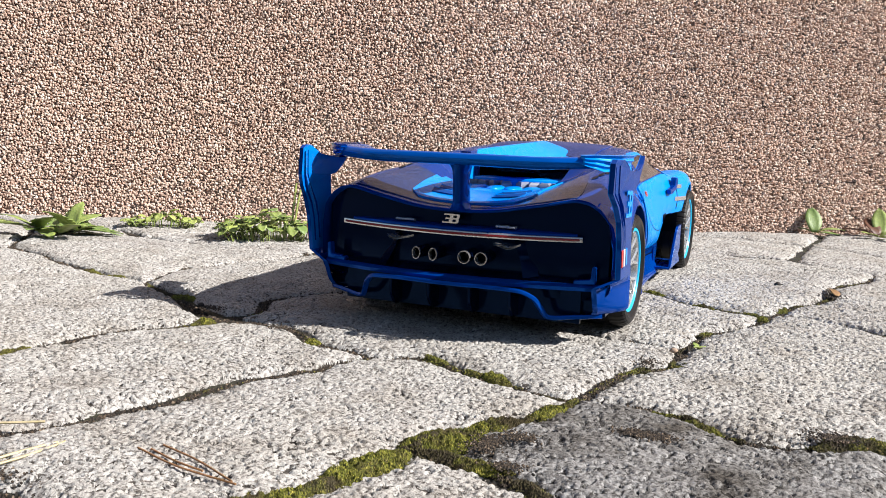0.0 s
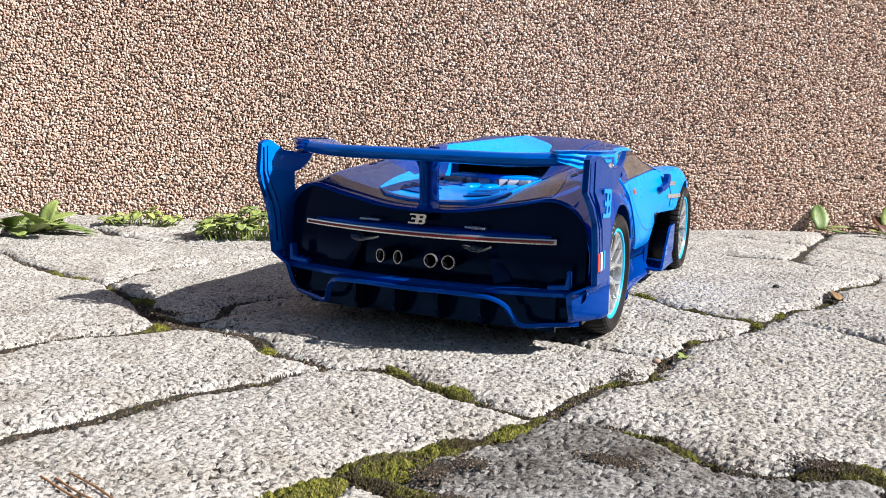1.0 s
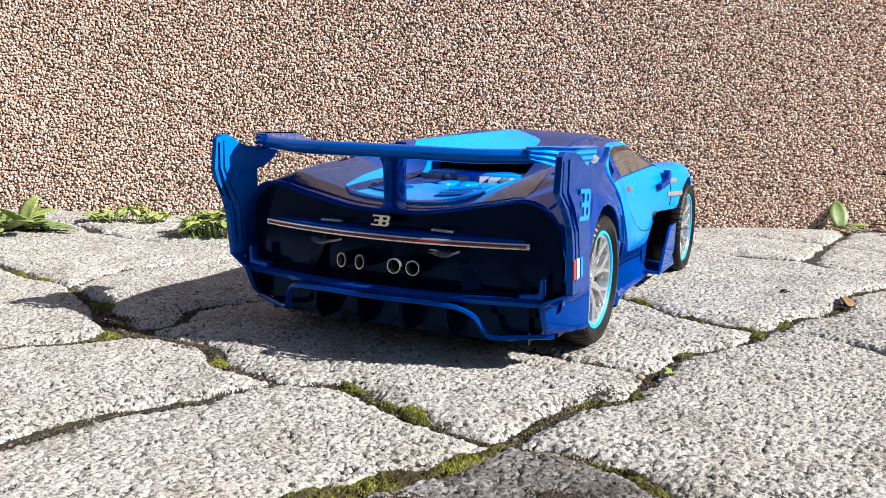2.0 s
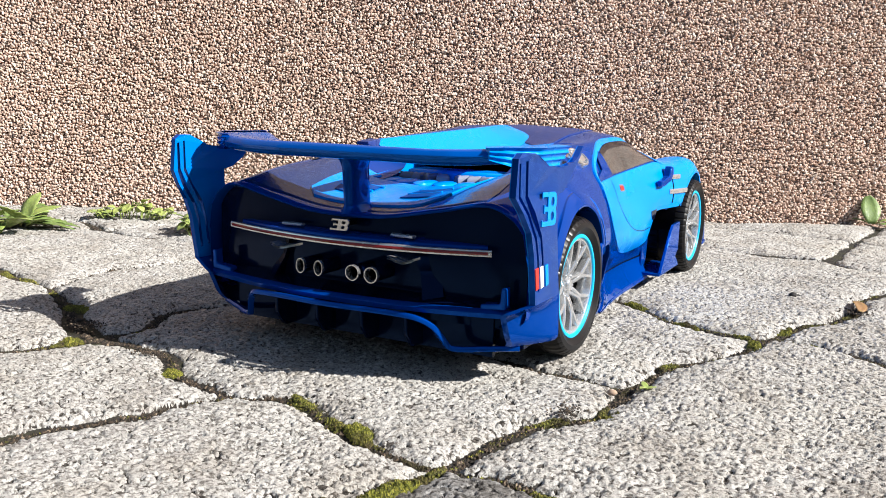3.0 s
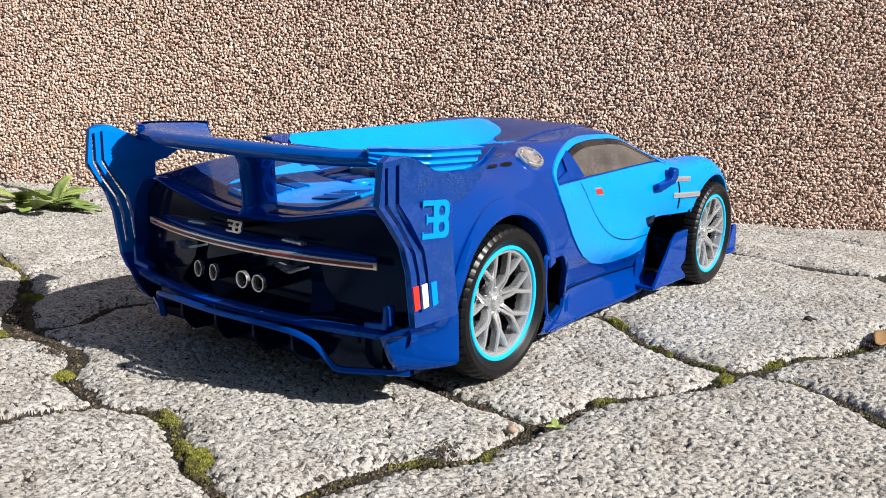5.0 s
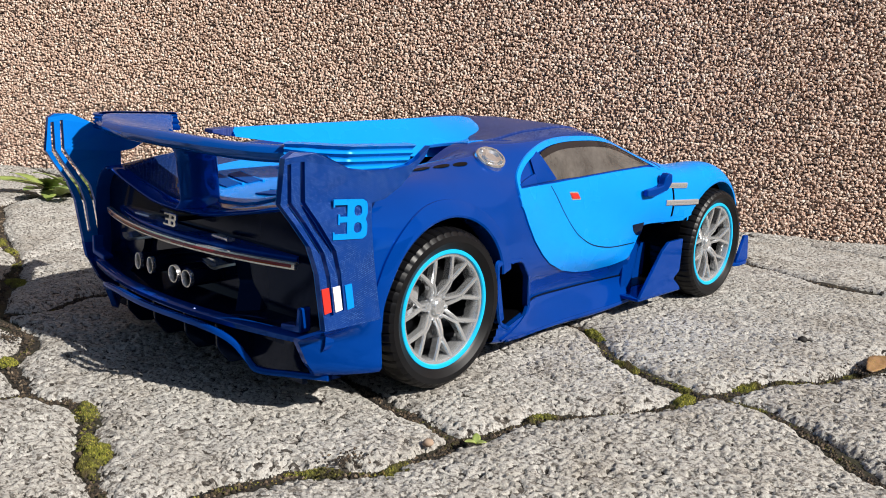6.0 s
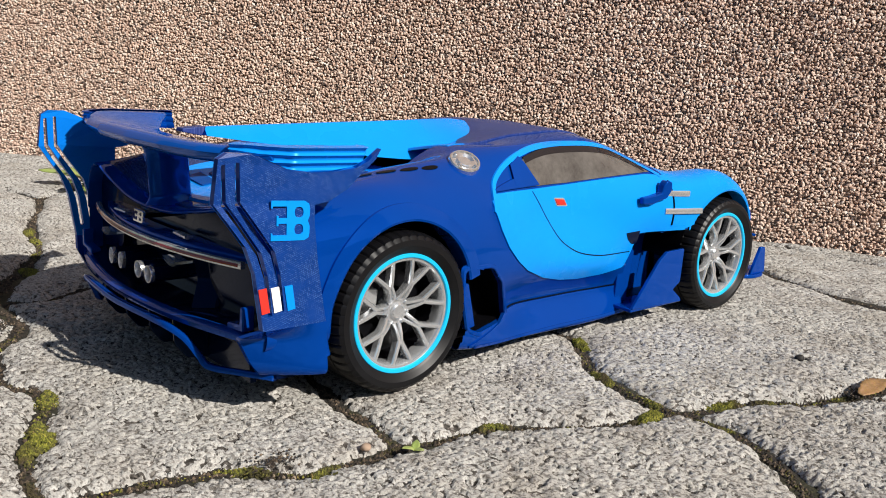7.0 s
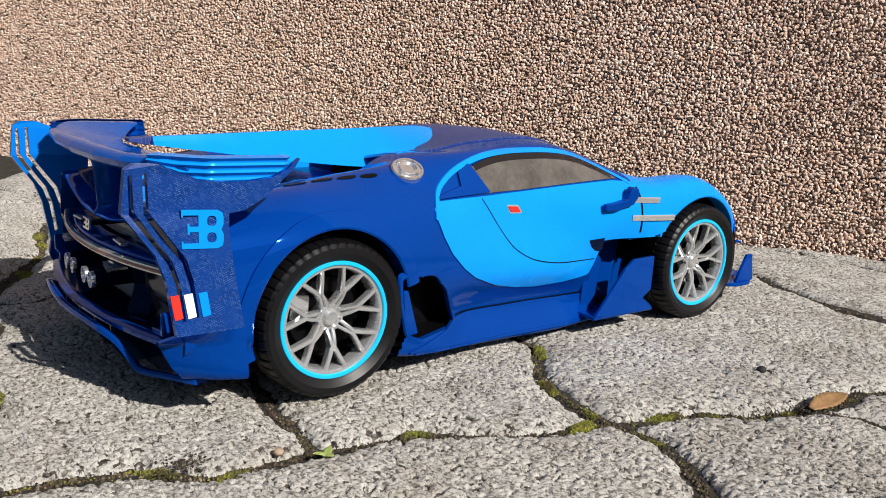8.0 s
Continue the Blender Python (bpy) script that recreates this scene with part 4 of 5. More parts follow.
NODES = {  # joint corners of the paving, millimetres
    "a1": (-361, 16), "a2": (-289, -8), "a3": (-250, -24), "b": (-201, -36), "b1": (-158, -52), "b2": (-129, -76), "c": (-108, -82),
    "c1": (-119, -107), "c2": (-134, -130), "c3": (-140, -164), "c4": (-150, -200), "c5": (-170, -260),
    "c6": (-70, -80), "c7": (-49, -94), "d": (-18, -104), "d1": (-27, -133), "d2": (-45, -158), "d3": (-48, -191), "d4": (-62, -218), "d5": (-85, -260),
    "d6": (5, -93), "d7": (34, -107), "d8": (55, -116), "e": (75, -115), "e1": (77, -92), "e2": (82, -74), "e3": (99, -53), "f": (103, -23),
    "f1": (105, 8), "f2": (118, 28), "f3": (128, 46), "g": (131, 70), "g1": (143, 104), "g2": (156, 117), "h": (164, 141), "h1": (162, 173), "h2": (170, 196), "h3": (188, 224),
    "i1": (108, 71), "i2": (89, 80), "i3": (64, 102), "i4": (46, 106), "i5": (-20, 112), "i6": (-95, 100), "j1": (84, -21), "j2": (66, -20), "j3": (0, -6), "j4": (-91, 0), "j5": (-110, -18), "j6": (-113, -36), "j7": (-101, -60),
}
NODES.update({
    "k1": (152, 73), "k2": (167, 68), "k3": (190, 50), "k4": (240, 20), "l1": (178, 152), "l2": (200, 150), "l3": (270, 130),
    "m1": (90, -114), "m2": (111, -118), "m3": (133, -133), "m4": (156, -131), "m5": (169, -118), "m6": (180, -124), "m7": (235, -110),
    "n1": (68, -138), "n2": (58, -152), "n3": (46, -168), "n4": (43, -188), "n5": (38, -213), "n6": (28, -238), "n7": (5, -275), "o1": (65, -191), "o2": (83, -200), "o3": (96, -210), "o4": (110, -270),
    "p1": (-212, 19), "p2": (-199, 41), "p3": (-185, 79), "p4": (-178, 116), "q1": (-326, 104), "q2": (-345, 118), "q3": (-371, 125), "q4": (-427, 97), "q5": (-482, 108),
    "r1": (29, 306), "r2": (54, 295), "r3": (95, 284), "r4": (137, 288), "r5": (153, 268), "r6": (176, 268), "r7": (192, 250), "r8": (-60, 312), "r9": (-100, 210),
    "s1": (170, -215), "s2": (250, -250), "t1": (-250, -230), "t2": (-300, -120), "t3": (-380, -90),
})
STONES = ["c c6 c7 d d6 d7 d8 e e1 e2 e3 f j1 j2 j3 j4 j5 j6 j7", "f f1 f2 f3 g i1 i2 i3 i4 i5 i6 j4 j3 j2 j1", "b b1 b2 c j7 j6 j5 j4 i6 p4 p3 p2 p1",
          "g g1 g2 h h1 h2 h3 r7 r6 r5 r4 r3 r2 r1 r8 r9 i6 i5 i4 i3 i2 i1", "e m1 m2 m3 m4 m5 m7 k4 k3 k2 k1 g f3 f2 f1 f e3 e2 e1", "g k1 k2 k3 k4 l3 l2 l1 h g2 g1",
          "e n1 n2 n3 n4 o1 o2 o3 s1 m6 m5 m4 m3 m2 m1", "d d1 d2 d3 d4 d5 n7 n6 n5 n4 n3 n2 n1 e d8 d7 d6", "c c1 c2 c3 c4 c5 d5 d4 d3 d2 d1 d c7 c6",
          "a1 a2 a3 b b1 b2 c c1 c2 c3 c4 c5 t1 t2 t3", "n4 n5 n6 n7 o4 o3 o2 o1", "o3 o4 s2 s1", "m5 m6 s1 s2 m7", "a1 q4 q3 q2 q1 p4 p3 p2 p1 b a3 a2"]


def wander(x, y, amount):
    """A small wandering shift of the joints, the same on both sides of a joint."""
    q = Vector((x * 0.03, y * 0.03, 3.7))
    r = Vector((x * 0.14, y * 0.14, 9.1))
    return (x + amount * (noise.noise(q) * 1.5 + noise.noise(r) * 1.0), y + amount * (noise.noise(q + Vector((7, 3, 1))) * 1.5 + noise.noise(r + Vector((2, 8, 4))) * 1.0))


def outline_of(points, step, amount):
    out = []
    for (x0, y0), (x1, y1) in zip(points, points[1:] + points[:1]):
        n = max(1, round(math.hypot(x1 - x0, y1 - y0) / step))
        out += [wander(x0 + (x1 - x0) * k / n, y0 + (y1 - y0) * k / n, amount) for k in range(n)]
    return out


def lattice(ix, iy, seed):
    """Hashed random numbers from 0 to 1 on whole-number places."""
    n = (ix.astype(np.int64) * 374761393 + iy.astype(np.int64) * 668265263 + seed * 1442695041) & 0xFFFFFFFF
    n = ((n ^ (n >> 13)) * 1274126177) & 0xFFFFFFFF
    return ((n ^ (n >> 16)) & 0xFFFFFF) / 0x1000000


def swell(x, y, size, seed):
    """Smooth value noise from -1 to 1 with lumps of about that size."""
    x, y = x / size, y / size
    ix, iy = np.floor(x), np.floor(y)
    u, v = x - ix, y - iy
    u, v = u * u * (3 - 2 * u), v * v * (3 - 2 * v)
    a, b_, c_, d = (lattice(ix + p, iy + q, seed) for p, q in ((0, 0), (1, 0), (0, 1), (1, 1)))
    return 2 * ((a * (1 - u) + b_ * u) * (1 - v) + (c_ * (1 - u) + d * u) * v) - 1


def grains_at(x, y, pitch, seed):
    """Scattered grains: the distance to the nearest and to the second, in pitches, and the nearest one's random number."""
    ix, iy = np.floor(x / pitch), np.floor(y / pitch)
    f1, f2, who = np.full(x.shape, 9.0), np.full(x.shape, 9.0), np.zeros(x.shape)
    for p in (-1, 0, 1):
        for q in (-1, 0, 1):
            cx, cy = ix + p, iy + q
            d = np.hypot(cx + 0.1 + 0.8 * lattice(cx, cy, seed) - x / pitch, cy + 0.1 + 0.8 * lattice(cx, cy, seed + 1) - y / pitch)
            near = d < f1
            f2 = np.where(near, f1, np.minimum(f2, d))
            who = np.where(near, lattice(cx, cy, seed + 2), who)
            f1 = np.where(near, d, f1)
    return f1, f2, who


def in_outline(px, py, rim):
    hit = np.zeros(px.size, bool)
    for (x0, y0), (x1, y1) in zip(rim, rim[1:] + rim[:1]):
        if y0 != y1:
            hit ^= ((y0 > py) != (y1 > py)) & (px < (x1 - x0) * (py - y0) / (y1 - y0) + x0)
    return hit


# where a joint gapes (or closes): x, y, reach, added half width
GAPES = [(95, 395, 60, 1.2), (205, 350, 40, 1.2), (150, 272, 26, 0.8), (-335, 108, 22, 2.0), (-427, 100, 26, 1.0), (-27, -133, 22, 1.4), (-45, -160, 24, 1.4), (-52, -198, 30, 1.4), (-119, -107, 22, 0.8), (-136, -140, 26, 0.8), (60, -18, 16, 0.8), (82, -80, 20, 1.0), (104, 0, 24, 0.8), (-155, -54, 22, 3.0), (-125, -72, 18, 3.5), (-104, -82, 18, 3.0), (-60, -86, 16, 2.2), (38, -106, 10, 2.2), (60, -115, 9, -1.5), (58, -152, 22, 0.9), (40, -205, 40, 1.6), (-245, -30, 18, 1.6),
         (97, -44, 7, -1.3), (112, 285, 30, 5.5), (180, 58, 16, 1.8), (131, 72, 12, 1.2), (163, -120, 14, 3.0), (160, 138, 9, 1.5), (102, -20, 8, 1.0), (-110, -30, 16, 1.4), (-15, -100, 9, -0.6), (148, 72, 12, 1.4)]


def half_gap(x, y):
    g = 2.2 + 0.8 * swell(x, y, 17, 41) + 0.45 * swell(x, y, 6, 42)
    for cx, cy, reach, more in GAPES:
        g = g + more * np.exp(-((x - cx) ** 2 + (y - cy) ** 2) / reach ** 2)
    return np.maximum(g, 0.25)


def stone_mesh(points, seed, pitch=0.6, amount=2.2, dirty=False):
    """One paving stone: a worn slab whose crumbling rim falls off into the joints, with its grains standing proud and small pits between."""
    edge = outline_of(points, 2.0, amount)
    for _ in range(2):
        edge = [((a[0] + 2 * b_[0] + c_[0]) / 4, (a[1] + 2 * b_[1] + c_[1]) / 4) for a, b_, c_ in zip(edge[-1:] + edge[:-1], edge, edge[1:] + edge[:1])]
    rim = np.array(edge)
    lo, hi = rim.min(axis=0) - 2, rim.max(axis=0) + 2
    x, y = np.meshgrid(np.arange(lo[0], hi[0], pitch), np.arange(lo[1], hi[1], pitch), indexing="ij")
    shape = x.shape
    i, j = np.meshgrid(np.arange(shape[0]), np.arange(shape[1]), indexing="ij")
    x = (x + (lattice(i, j, seed) - 0.5) * 0.55 * pitch).ravel()
    y = (y + (lattice(i, j, seed + 9) - 0.5) * 0.55 * pitch).ravel()
    far = np.full(x.size, 1e9)
    p0, p1 = rim.astype(np.float32), np.roll(rim, -1, axis=0).astype(np.float32)
    xf, yf = x.astype(np.float32), y.astype(np.float32)
    for a, b_ in zip(p0, p1):
        near = np.abs(xf - a[0]) + np.abs(yf - a[1]) < 45
        d = b_ - a
        px, py = xf[near] - a[0], yf[near] - a[1]
        t = np.clip((px * d[0] + py * d[1]) / max(float(d @ d), 1e-6), 0, 1)
        far[near] = np.minimum(far[near], (px - t * d[0]) ** 2 + (py - t * d[1]) ** 2)
    far = np.sqrt(np.minimum(far, 900.0)) * np.where(in_outline(x, y, edge), 1, -1)
    bend = 0.5 * swell(x, y, 1.6, 61), 0.5 * swell(x, y, 1.6, 62)
    f1, f2, who = grains_at(x + bend[0], y + bend[1], 1.95, 5)
    g1, g2, small = grains_at(x - bend[1], y + bend[0], 1.25, 25)
    s = far - half_gap(x, y) + 0.55 * swell(x, y, 2.2, seed) + 1.1 * (who - 0.5)
    inner = np.maximum(s, 0)
    worn = 0.5 + 0.5 * swell(x, y, 26, seed + 3)
    z = -(1.5 + 1.3 * worn) * np.exp(-inner / (1.6 + 2.2 * worn)) - 1.1 * np.exp(-inner / 11.0)
    z += np.where(s < 0, 3.2 * s, 0)
    z += 0.7 * swell(x, y, 24, 51) + 0.16 * swell(x, y, 6.5, 52)
    # grains, the grooves between them and the pits where one has come out
    lump = np.sqrt(np.maximum(0, 1 - (f1 / 0.95) ** 2))
    rough = 0.68 + 0.3 * swell(x, y, 30, 55)
    z += rough * (0.50 * lump * (0.35 + who) - 0.50 * np.exp(-(f2 - f1) / 0.13) + 0.28 * (who - 0.5) + 0.20 * np.sqrt(np.maximum(0, 1 - g1 ** 2)) - 0.2 * np.exp(-(g2 - g1) / 0.15))
    pit = ((who > 0.87) & (f1 < 0.62)) | ((small > 0.78) & (g1 < 0.62) & (f2 - f1 < 0.5))
    z -= np.where(pit, 1.1, 0)
    cx, cy = rim.mean(axis=0)
    r_ = random.Random(seed)
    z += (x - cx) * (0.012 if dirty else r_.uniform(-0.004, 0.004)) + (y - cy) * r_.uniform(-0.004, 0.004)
    gx, gy = x / 1000, y / 1000
    rise = 7 * np.clip((-gx - 0.22) / 0.3, 0, 1) ** 1.5 * np.clip((gy + 0.05) / 0.25, 0, 1)
    z = np.maximum(z, -9) + rise + 1.2 * np.sin(9 * gx + 1.0) * np.sin(8 * gy - 0.5) - 0.6
    # quads of the stretch that belongs to the stone
    number = np.arange(x.size).reshape(shape)
    keep = (s > -2.0).reshape(shape)
    quad = keep[:-1, :-1] | keep[1:, :-1] | keep[1:, 1:] | keep[:-1, 1:]
    faces = np.stack([number[:-1, :-1][quad], number[1:, :-1][quad], number[1:, 1:][quad], number[:-1, 1:][quad]], -1)
    used, back = np.unique(faces, return_inverse=True)
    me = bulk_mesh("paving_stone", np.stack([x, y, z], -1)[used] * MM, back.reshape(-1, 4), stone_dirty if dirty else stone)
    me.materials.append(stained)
    # tone at random by grain, dark in the grooves and darkest in the pits
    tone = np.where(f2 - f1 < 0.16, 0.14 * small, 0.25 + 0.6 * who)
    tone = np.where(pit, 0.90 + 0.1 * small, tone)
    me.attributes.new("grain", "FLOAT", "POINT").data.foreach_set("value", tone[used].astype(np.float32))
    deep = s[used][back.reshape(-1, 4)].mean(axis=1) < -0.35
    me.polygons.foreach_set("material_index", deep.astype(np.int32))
    return me


def bulk_mesh(name, verts, faces, mat, smooth=True):
    """A large mesh straight from arrays; faces all of one size."""
    me = bpy.data.meshes.new(name)
    verts, faces = np.asarray(verts, np.float32), np.asarray(faces, np.int32)
    me.vertices.add(len(verts))
    me.vertices.foreach_set("co", verts.ravel())
    me.loops.add(faces.size)
    me.loops.foreach_set("vertex_index", faces.ravel())
    me.polygons.add(len(faces))
    me.polygons.foreach_set("loop_start", np.arange(len(faces), dtype=np.int32) * faces.shape[1])
    me.polygons.foreach_set("use_smooth", np.full(len(faces), smooth))
    me.materials.append(mat)
    me.update(calc_edges=True)
    me.validate()
    return me


def bulk(name, verts, faces, mat, smooth=True):
    return new(name, bulk_mesh(name, verts, faces, mat, smooth))


# the wall's foot: point, direction, lean
WALL_N = Vector((-0.4931, 0.8653, -0.0903)).normalized()
WALL_C = 0.3577
WALL_U = Vector((0.8688, 0.4951, 0)).normalized()
WALL_V = WALL_N.cross(WALL_U)
if WALL_V.z < 0:
    WALL_V = -WALL_V
WALL_O = WALL_N * WALL_C
WALL_O = WALL_O - WALL_V * (WALL_O.z / WALL_V.z)

ground_rows = np.concatenate([-np.geomspace(400, 0.6, 24), np.linspace(-0.55, 0.75, 150), np.geomspace(0.8, 400, 24)])
v, f = grid(len(ground_rows), len(ground_rows), lambda i, j: (ground_rows[i] * 1000, ground_rows[j] * 1000, soil_z(ground_rows[i] * 1000, ground_rows[j] * 1000) + 0.5 * noise.noise(Vector((ground_rows[i] * 150, ground_rows[j] * 150, 0)))))
ground = tagged(part("ground", v, [tuple(reversed(q)) for q in f], soil, smooth=True), "dark mossy soil bed under the paving", "ground", kind="structure")
ground.data.flip_normals()
pavement = tagged(new("pavement"), "worn grey concrete crazy paving with mossy joints", "paving", kind="structure")

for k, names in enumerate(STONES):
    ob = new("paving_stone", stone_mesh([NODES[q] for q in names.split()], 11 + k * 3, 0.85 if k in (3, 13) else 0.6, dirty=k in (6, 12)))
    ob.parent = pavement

# stones that fill up to the wall and away from the worked stretch
def clip(poly, nx, ny, c):
    out = []
    for p, q in zip(poly, poly[1:] + poly[:1]):
        dp, dq = p[0] * nx + p[1] * ny - c, q[0] * nx + q[1] * ny - c
        if dp <= 0:
            out.append(p)
        if dp * dq < 0:
            s = dp / (dp - dq)
            out.append((p[0] + (q[0] - p[0]) * s, p[1] + (q[1] - p[1]) * s))
    return out

plaster, nt, b = material("plaster bed", 0.9, 0.0, (0.44, 0.31, 0.245))
bump(nt, b, noise_tex(nt, 300, 4), 0.6, 0.002)
def wall_at(u, v, d=0.0):
    return WALL_O + WALL_U * u + WALL_V * v - WALL_N * d
v, f = box(-3000, 3000, -60, 2600, 0, 300)
wall = tagged(part("wall_north", [tuple(wall_at(x / 1000, y / 1000, -z / 1000 - 0.0025) * 1000) for x, y, z in v], f, plaster, smooth=False), "house wall with pinkish-brown pebble-dash plaster", "wall", kind="structure")

# plain unseen walls, added to cut skylight behind camera and on the sunny side
render_coat, nt, b = material("plain dark render", 0.9, 0.0, (0.10, 0.10, 0.09))
nt.links.new(ramp(nt, noise_tex(nt, 3, 5), [(0.3, (0.07, 0.068, 0.06)), (0.7, (0.13, 0.125, 0.11))]), b.inputs["Base Color"])
tagged(part("sky_blocker_south", *box(-4000, 6200, -5700, -5500, -20, 1500), render_coat, smooth=False), "plain dark grey rendered wall, unseen, added to cut skylight", "wall", kind="structure")
tagged(part("sky_blocker_east", *box(6000, 6200, -5500, 4200, -20, 1900), render_coat, smooth=False), "plain dark grey rendered wall, unseen, added to cut skylight", "wall", kind="structure")

NODES.update({
    "u1": (42, 400), "u2": (148, 387), "u3": (206, 353), "u4": (300, 330), "wa": (-50, 382), "wb": (60, 445), "wc": (160, 502), "wd": (300, 582), "wk": (-110, 348), "wg2": (-230, 280),
    "wg": (-300, 240), "wh": (-420, 172), "wi": (-540, 104), "x1": (232, 266), "x2": (300, 240), "x3": (420, 330), "x4": (400, 200), "x5": (400, 60), "y1": (-215, 200), "y2": (-300, 165), "y3": (-430, 130),
    "z1": (-560, 40), "z2": (-470, -20), "z3": (-520, -120), "z4": (-640, 45),
})
EDGE_STONES = ["r8 r1 r2 r3 r4 u2 u1 wa", "r4 r5 r6 r7 x1 u4 u3 u2", "u1 u2 wc wb wa", "u2 u3 u4 wd wc", "h h1 h2 h3 r7 x1 x2 l3 l2 l1", "x1 x2 x4 x3 u4", "l3 x2 x4 x5 k4", "p4 i6 r9 wk wg2 y1", "r9 r8 wa wk",
               "q1 p4 y1 wg2 wg y2", "q4 q3 q2 q1 y2 wg wh y3", "q5 q4 y3 wh wi", "a1 q4 q5 z1 z2", "t3 a1 z2 z3", "q5 wi z4 z1"]
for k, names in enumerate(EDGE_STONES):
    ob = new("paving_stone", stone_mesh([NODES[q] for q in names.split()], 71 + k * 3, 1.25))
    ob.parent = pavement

# plainer stones all round, out of the walk's view
AROUND = [(-640, 45), (-560, 40), (-520, -120), (-380, -95), (-300, -125), (-250, -232), (-170, -262), (5, -278), (110, -272), (250, -252), (240, -100), (245, 20), (402, 60), (425, 330), (300, 590), (-640, 45)]
rnd = random.Random(4)
sites = [(x + rnd.uniform(-30, 30), y + rnd.uniform(-30, 30)) for x in range(-1150, 1350, 110) for y in range(-1250, 800, 110)]
fill = ([], [])
for p in sites:
    if WALL_N.x * p[0] + WALL_N.y * p[1] > WALL_C * 1000 - 40 or inside(p, AROUND):
        continue
    cell = [(p[0] - 200, p[1] - 200), (p[0] + 200, p[1] - 200), (p[0] + 200, p[1] + 200), (p[0] - 200, p[1] + 200)]
    for q in sites:
        if q != p and math.hypot(q[0] - p[0], q[1] - p[1]) < 380:
            nx, ny = q[0] - p[0], q[1] - p[1]
            cell = clip(cell, nx, ny, nx * (p[0] + q[0]) / 2 + ny * (p[1] + q[1]) / 2)
    cell = clip(cell, WALL_N.x, WALL_N.y, WALL_C * 1000 - 6)
    if len(cell) < 3 or any(inside(c, AROUND) for c in cell):
        continue
    cx, cy = np.mean(cell, axis=0)
    rim = rounded([(cx + (x - cx) * 0.96, cy + (y - cy) * 0.96) for x, y in cell], 12, 3)
    n = len(rim)
    vs = [(x, y, -9) for x, y in rim] + [(x, y, -1.2) for x, y in rim] + [(cx + (x - cx) * 0.96, cy + (y - cy) * 0.96, 0) for x, y in rim]
    fs = [(r * n + j, r * n + (j + 1) % n, (r + 1) * n + (j + 1) % n, (r + 1) * n + j) for r in range(2) for j in range(n)] + [tuple(range(2 * n, 3 * n))]
    fill = join(fill, (vs, fs))
tagged(part("outer_paving", *fill, stone, pavement, "more grey concrete paving stones"), kind="stuff")


# ---- pebble-dash on the wall ----
pebble, nt, b = material("pinkish pebble-dash grains", 0.72, 0.0, (0.5, 0.36, 0.28))
geo = nt.nodes.new("ShaderNodeNewGeometry")
c = ramp(nt, geo.outputs["Random Per Island"], [(0.0, (0.08, 0.06, 0.05)), (0.04, (0.26, 0.185, 0.145)), (0.10, (0.58, 0.41, 0.32)), (0.5, (0.77, 0.56, 0.445)), (0.8, (0.85, 0.67, 0.55)), (1.0, (0.89, 0.77, 0.67))])
c = mix(nt, "MULTIPLY", 0.55, c, ramp(nt, noise_tex(nt, 5, 3), [(0.3, (0.78, 0.74, 0.72)), (0.7, grey(1.0))]))
c = mix(nt, "MULTIPLY", 0.5, c, ramp(nt, noise_tex(nt, 900, 3), [(0.3, grey(0.6)), (0.7, grey(1.05))]))
nt.links.new(c, b.inputs["Base Color"])
bump(nt, b, noise_tex(nt, 1200, 3), 0.4, 0.0006)

rng = np.random.default_rng(5)
step = 0.0022
us, vs_ = np.meshgrid(np.arange(-0.74, 0.62, step), np.arange(-0.012, 0.29, step * 0.87))
us = us + (np.arange(us.shape[0])[:, None] % 2) * step / 2
us, vs_ = us.ravel(), vs_.ravel()
us += rng.uniform(-0.42, 0.42, us.size) * step
vs_ += rng.uniform(-0.42, 0.42, us.size) * step
N = us.size
U, V, NN, O = (np.array(q) for q in (WALL_U, WALL_V, WALL_N, WALL_O))
size = rng.uniform(0.00085, 0.00178, N)
long = rng.uniform(0.75, 1.35, N)
turn = rng.uniform(0, math.tau, N)
depth = rng.uniform(0.0007, 0.0018, N)
lean = rng.uniform(-0.38, 0.38, (N, 2))
verts = np.empty((N, 9, 3))
centre = O + us[:, None] * U + vs_[:, None] * V
for ring, (rr, hh) in enumerate(((1.0, -0.6), (0.8, 0.62))):
    for k in range(4):
        a = turn + k * math.tau / 4 + rng.uniform(-0.45, 0.45, N)
        r = size * rr * rng.uniform(0.8, 1.2, N)
        du, dv = r * np.cos(a) * long, r * np.sin(a) / long
        h = depth * hh + (lean[:, 0] * du + lean[:, 1] * dv if ring else 0)
        verts[:, ring * 4 + k] = centre + du[:, None] * U + dv[:, None] * V - h[:, None] * NN
verts[:, 8] = centre - (depth * rng.uniform(0.85, 1.1, N))[:, None] * NN
tri = []
for k in range(4):
    q = (k + 1) % 4
    tri += [(k, q, 4 + q), (k, 4 + q, 4 + k), (4 + k, 4 + q, 8)]
faces = (np.arange(N)[:, None, None] * 9 + np.array(tri)[None]).reshape(-1, 3)
grains = tagged(bulk("pebble_dash", verts.reshape(-1, 3), faces, pebble, False), "pinkish-brown stone grains of the wall plaster", kind="stuff")
grains.parent = wall

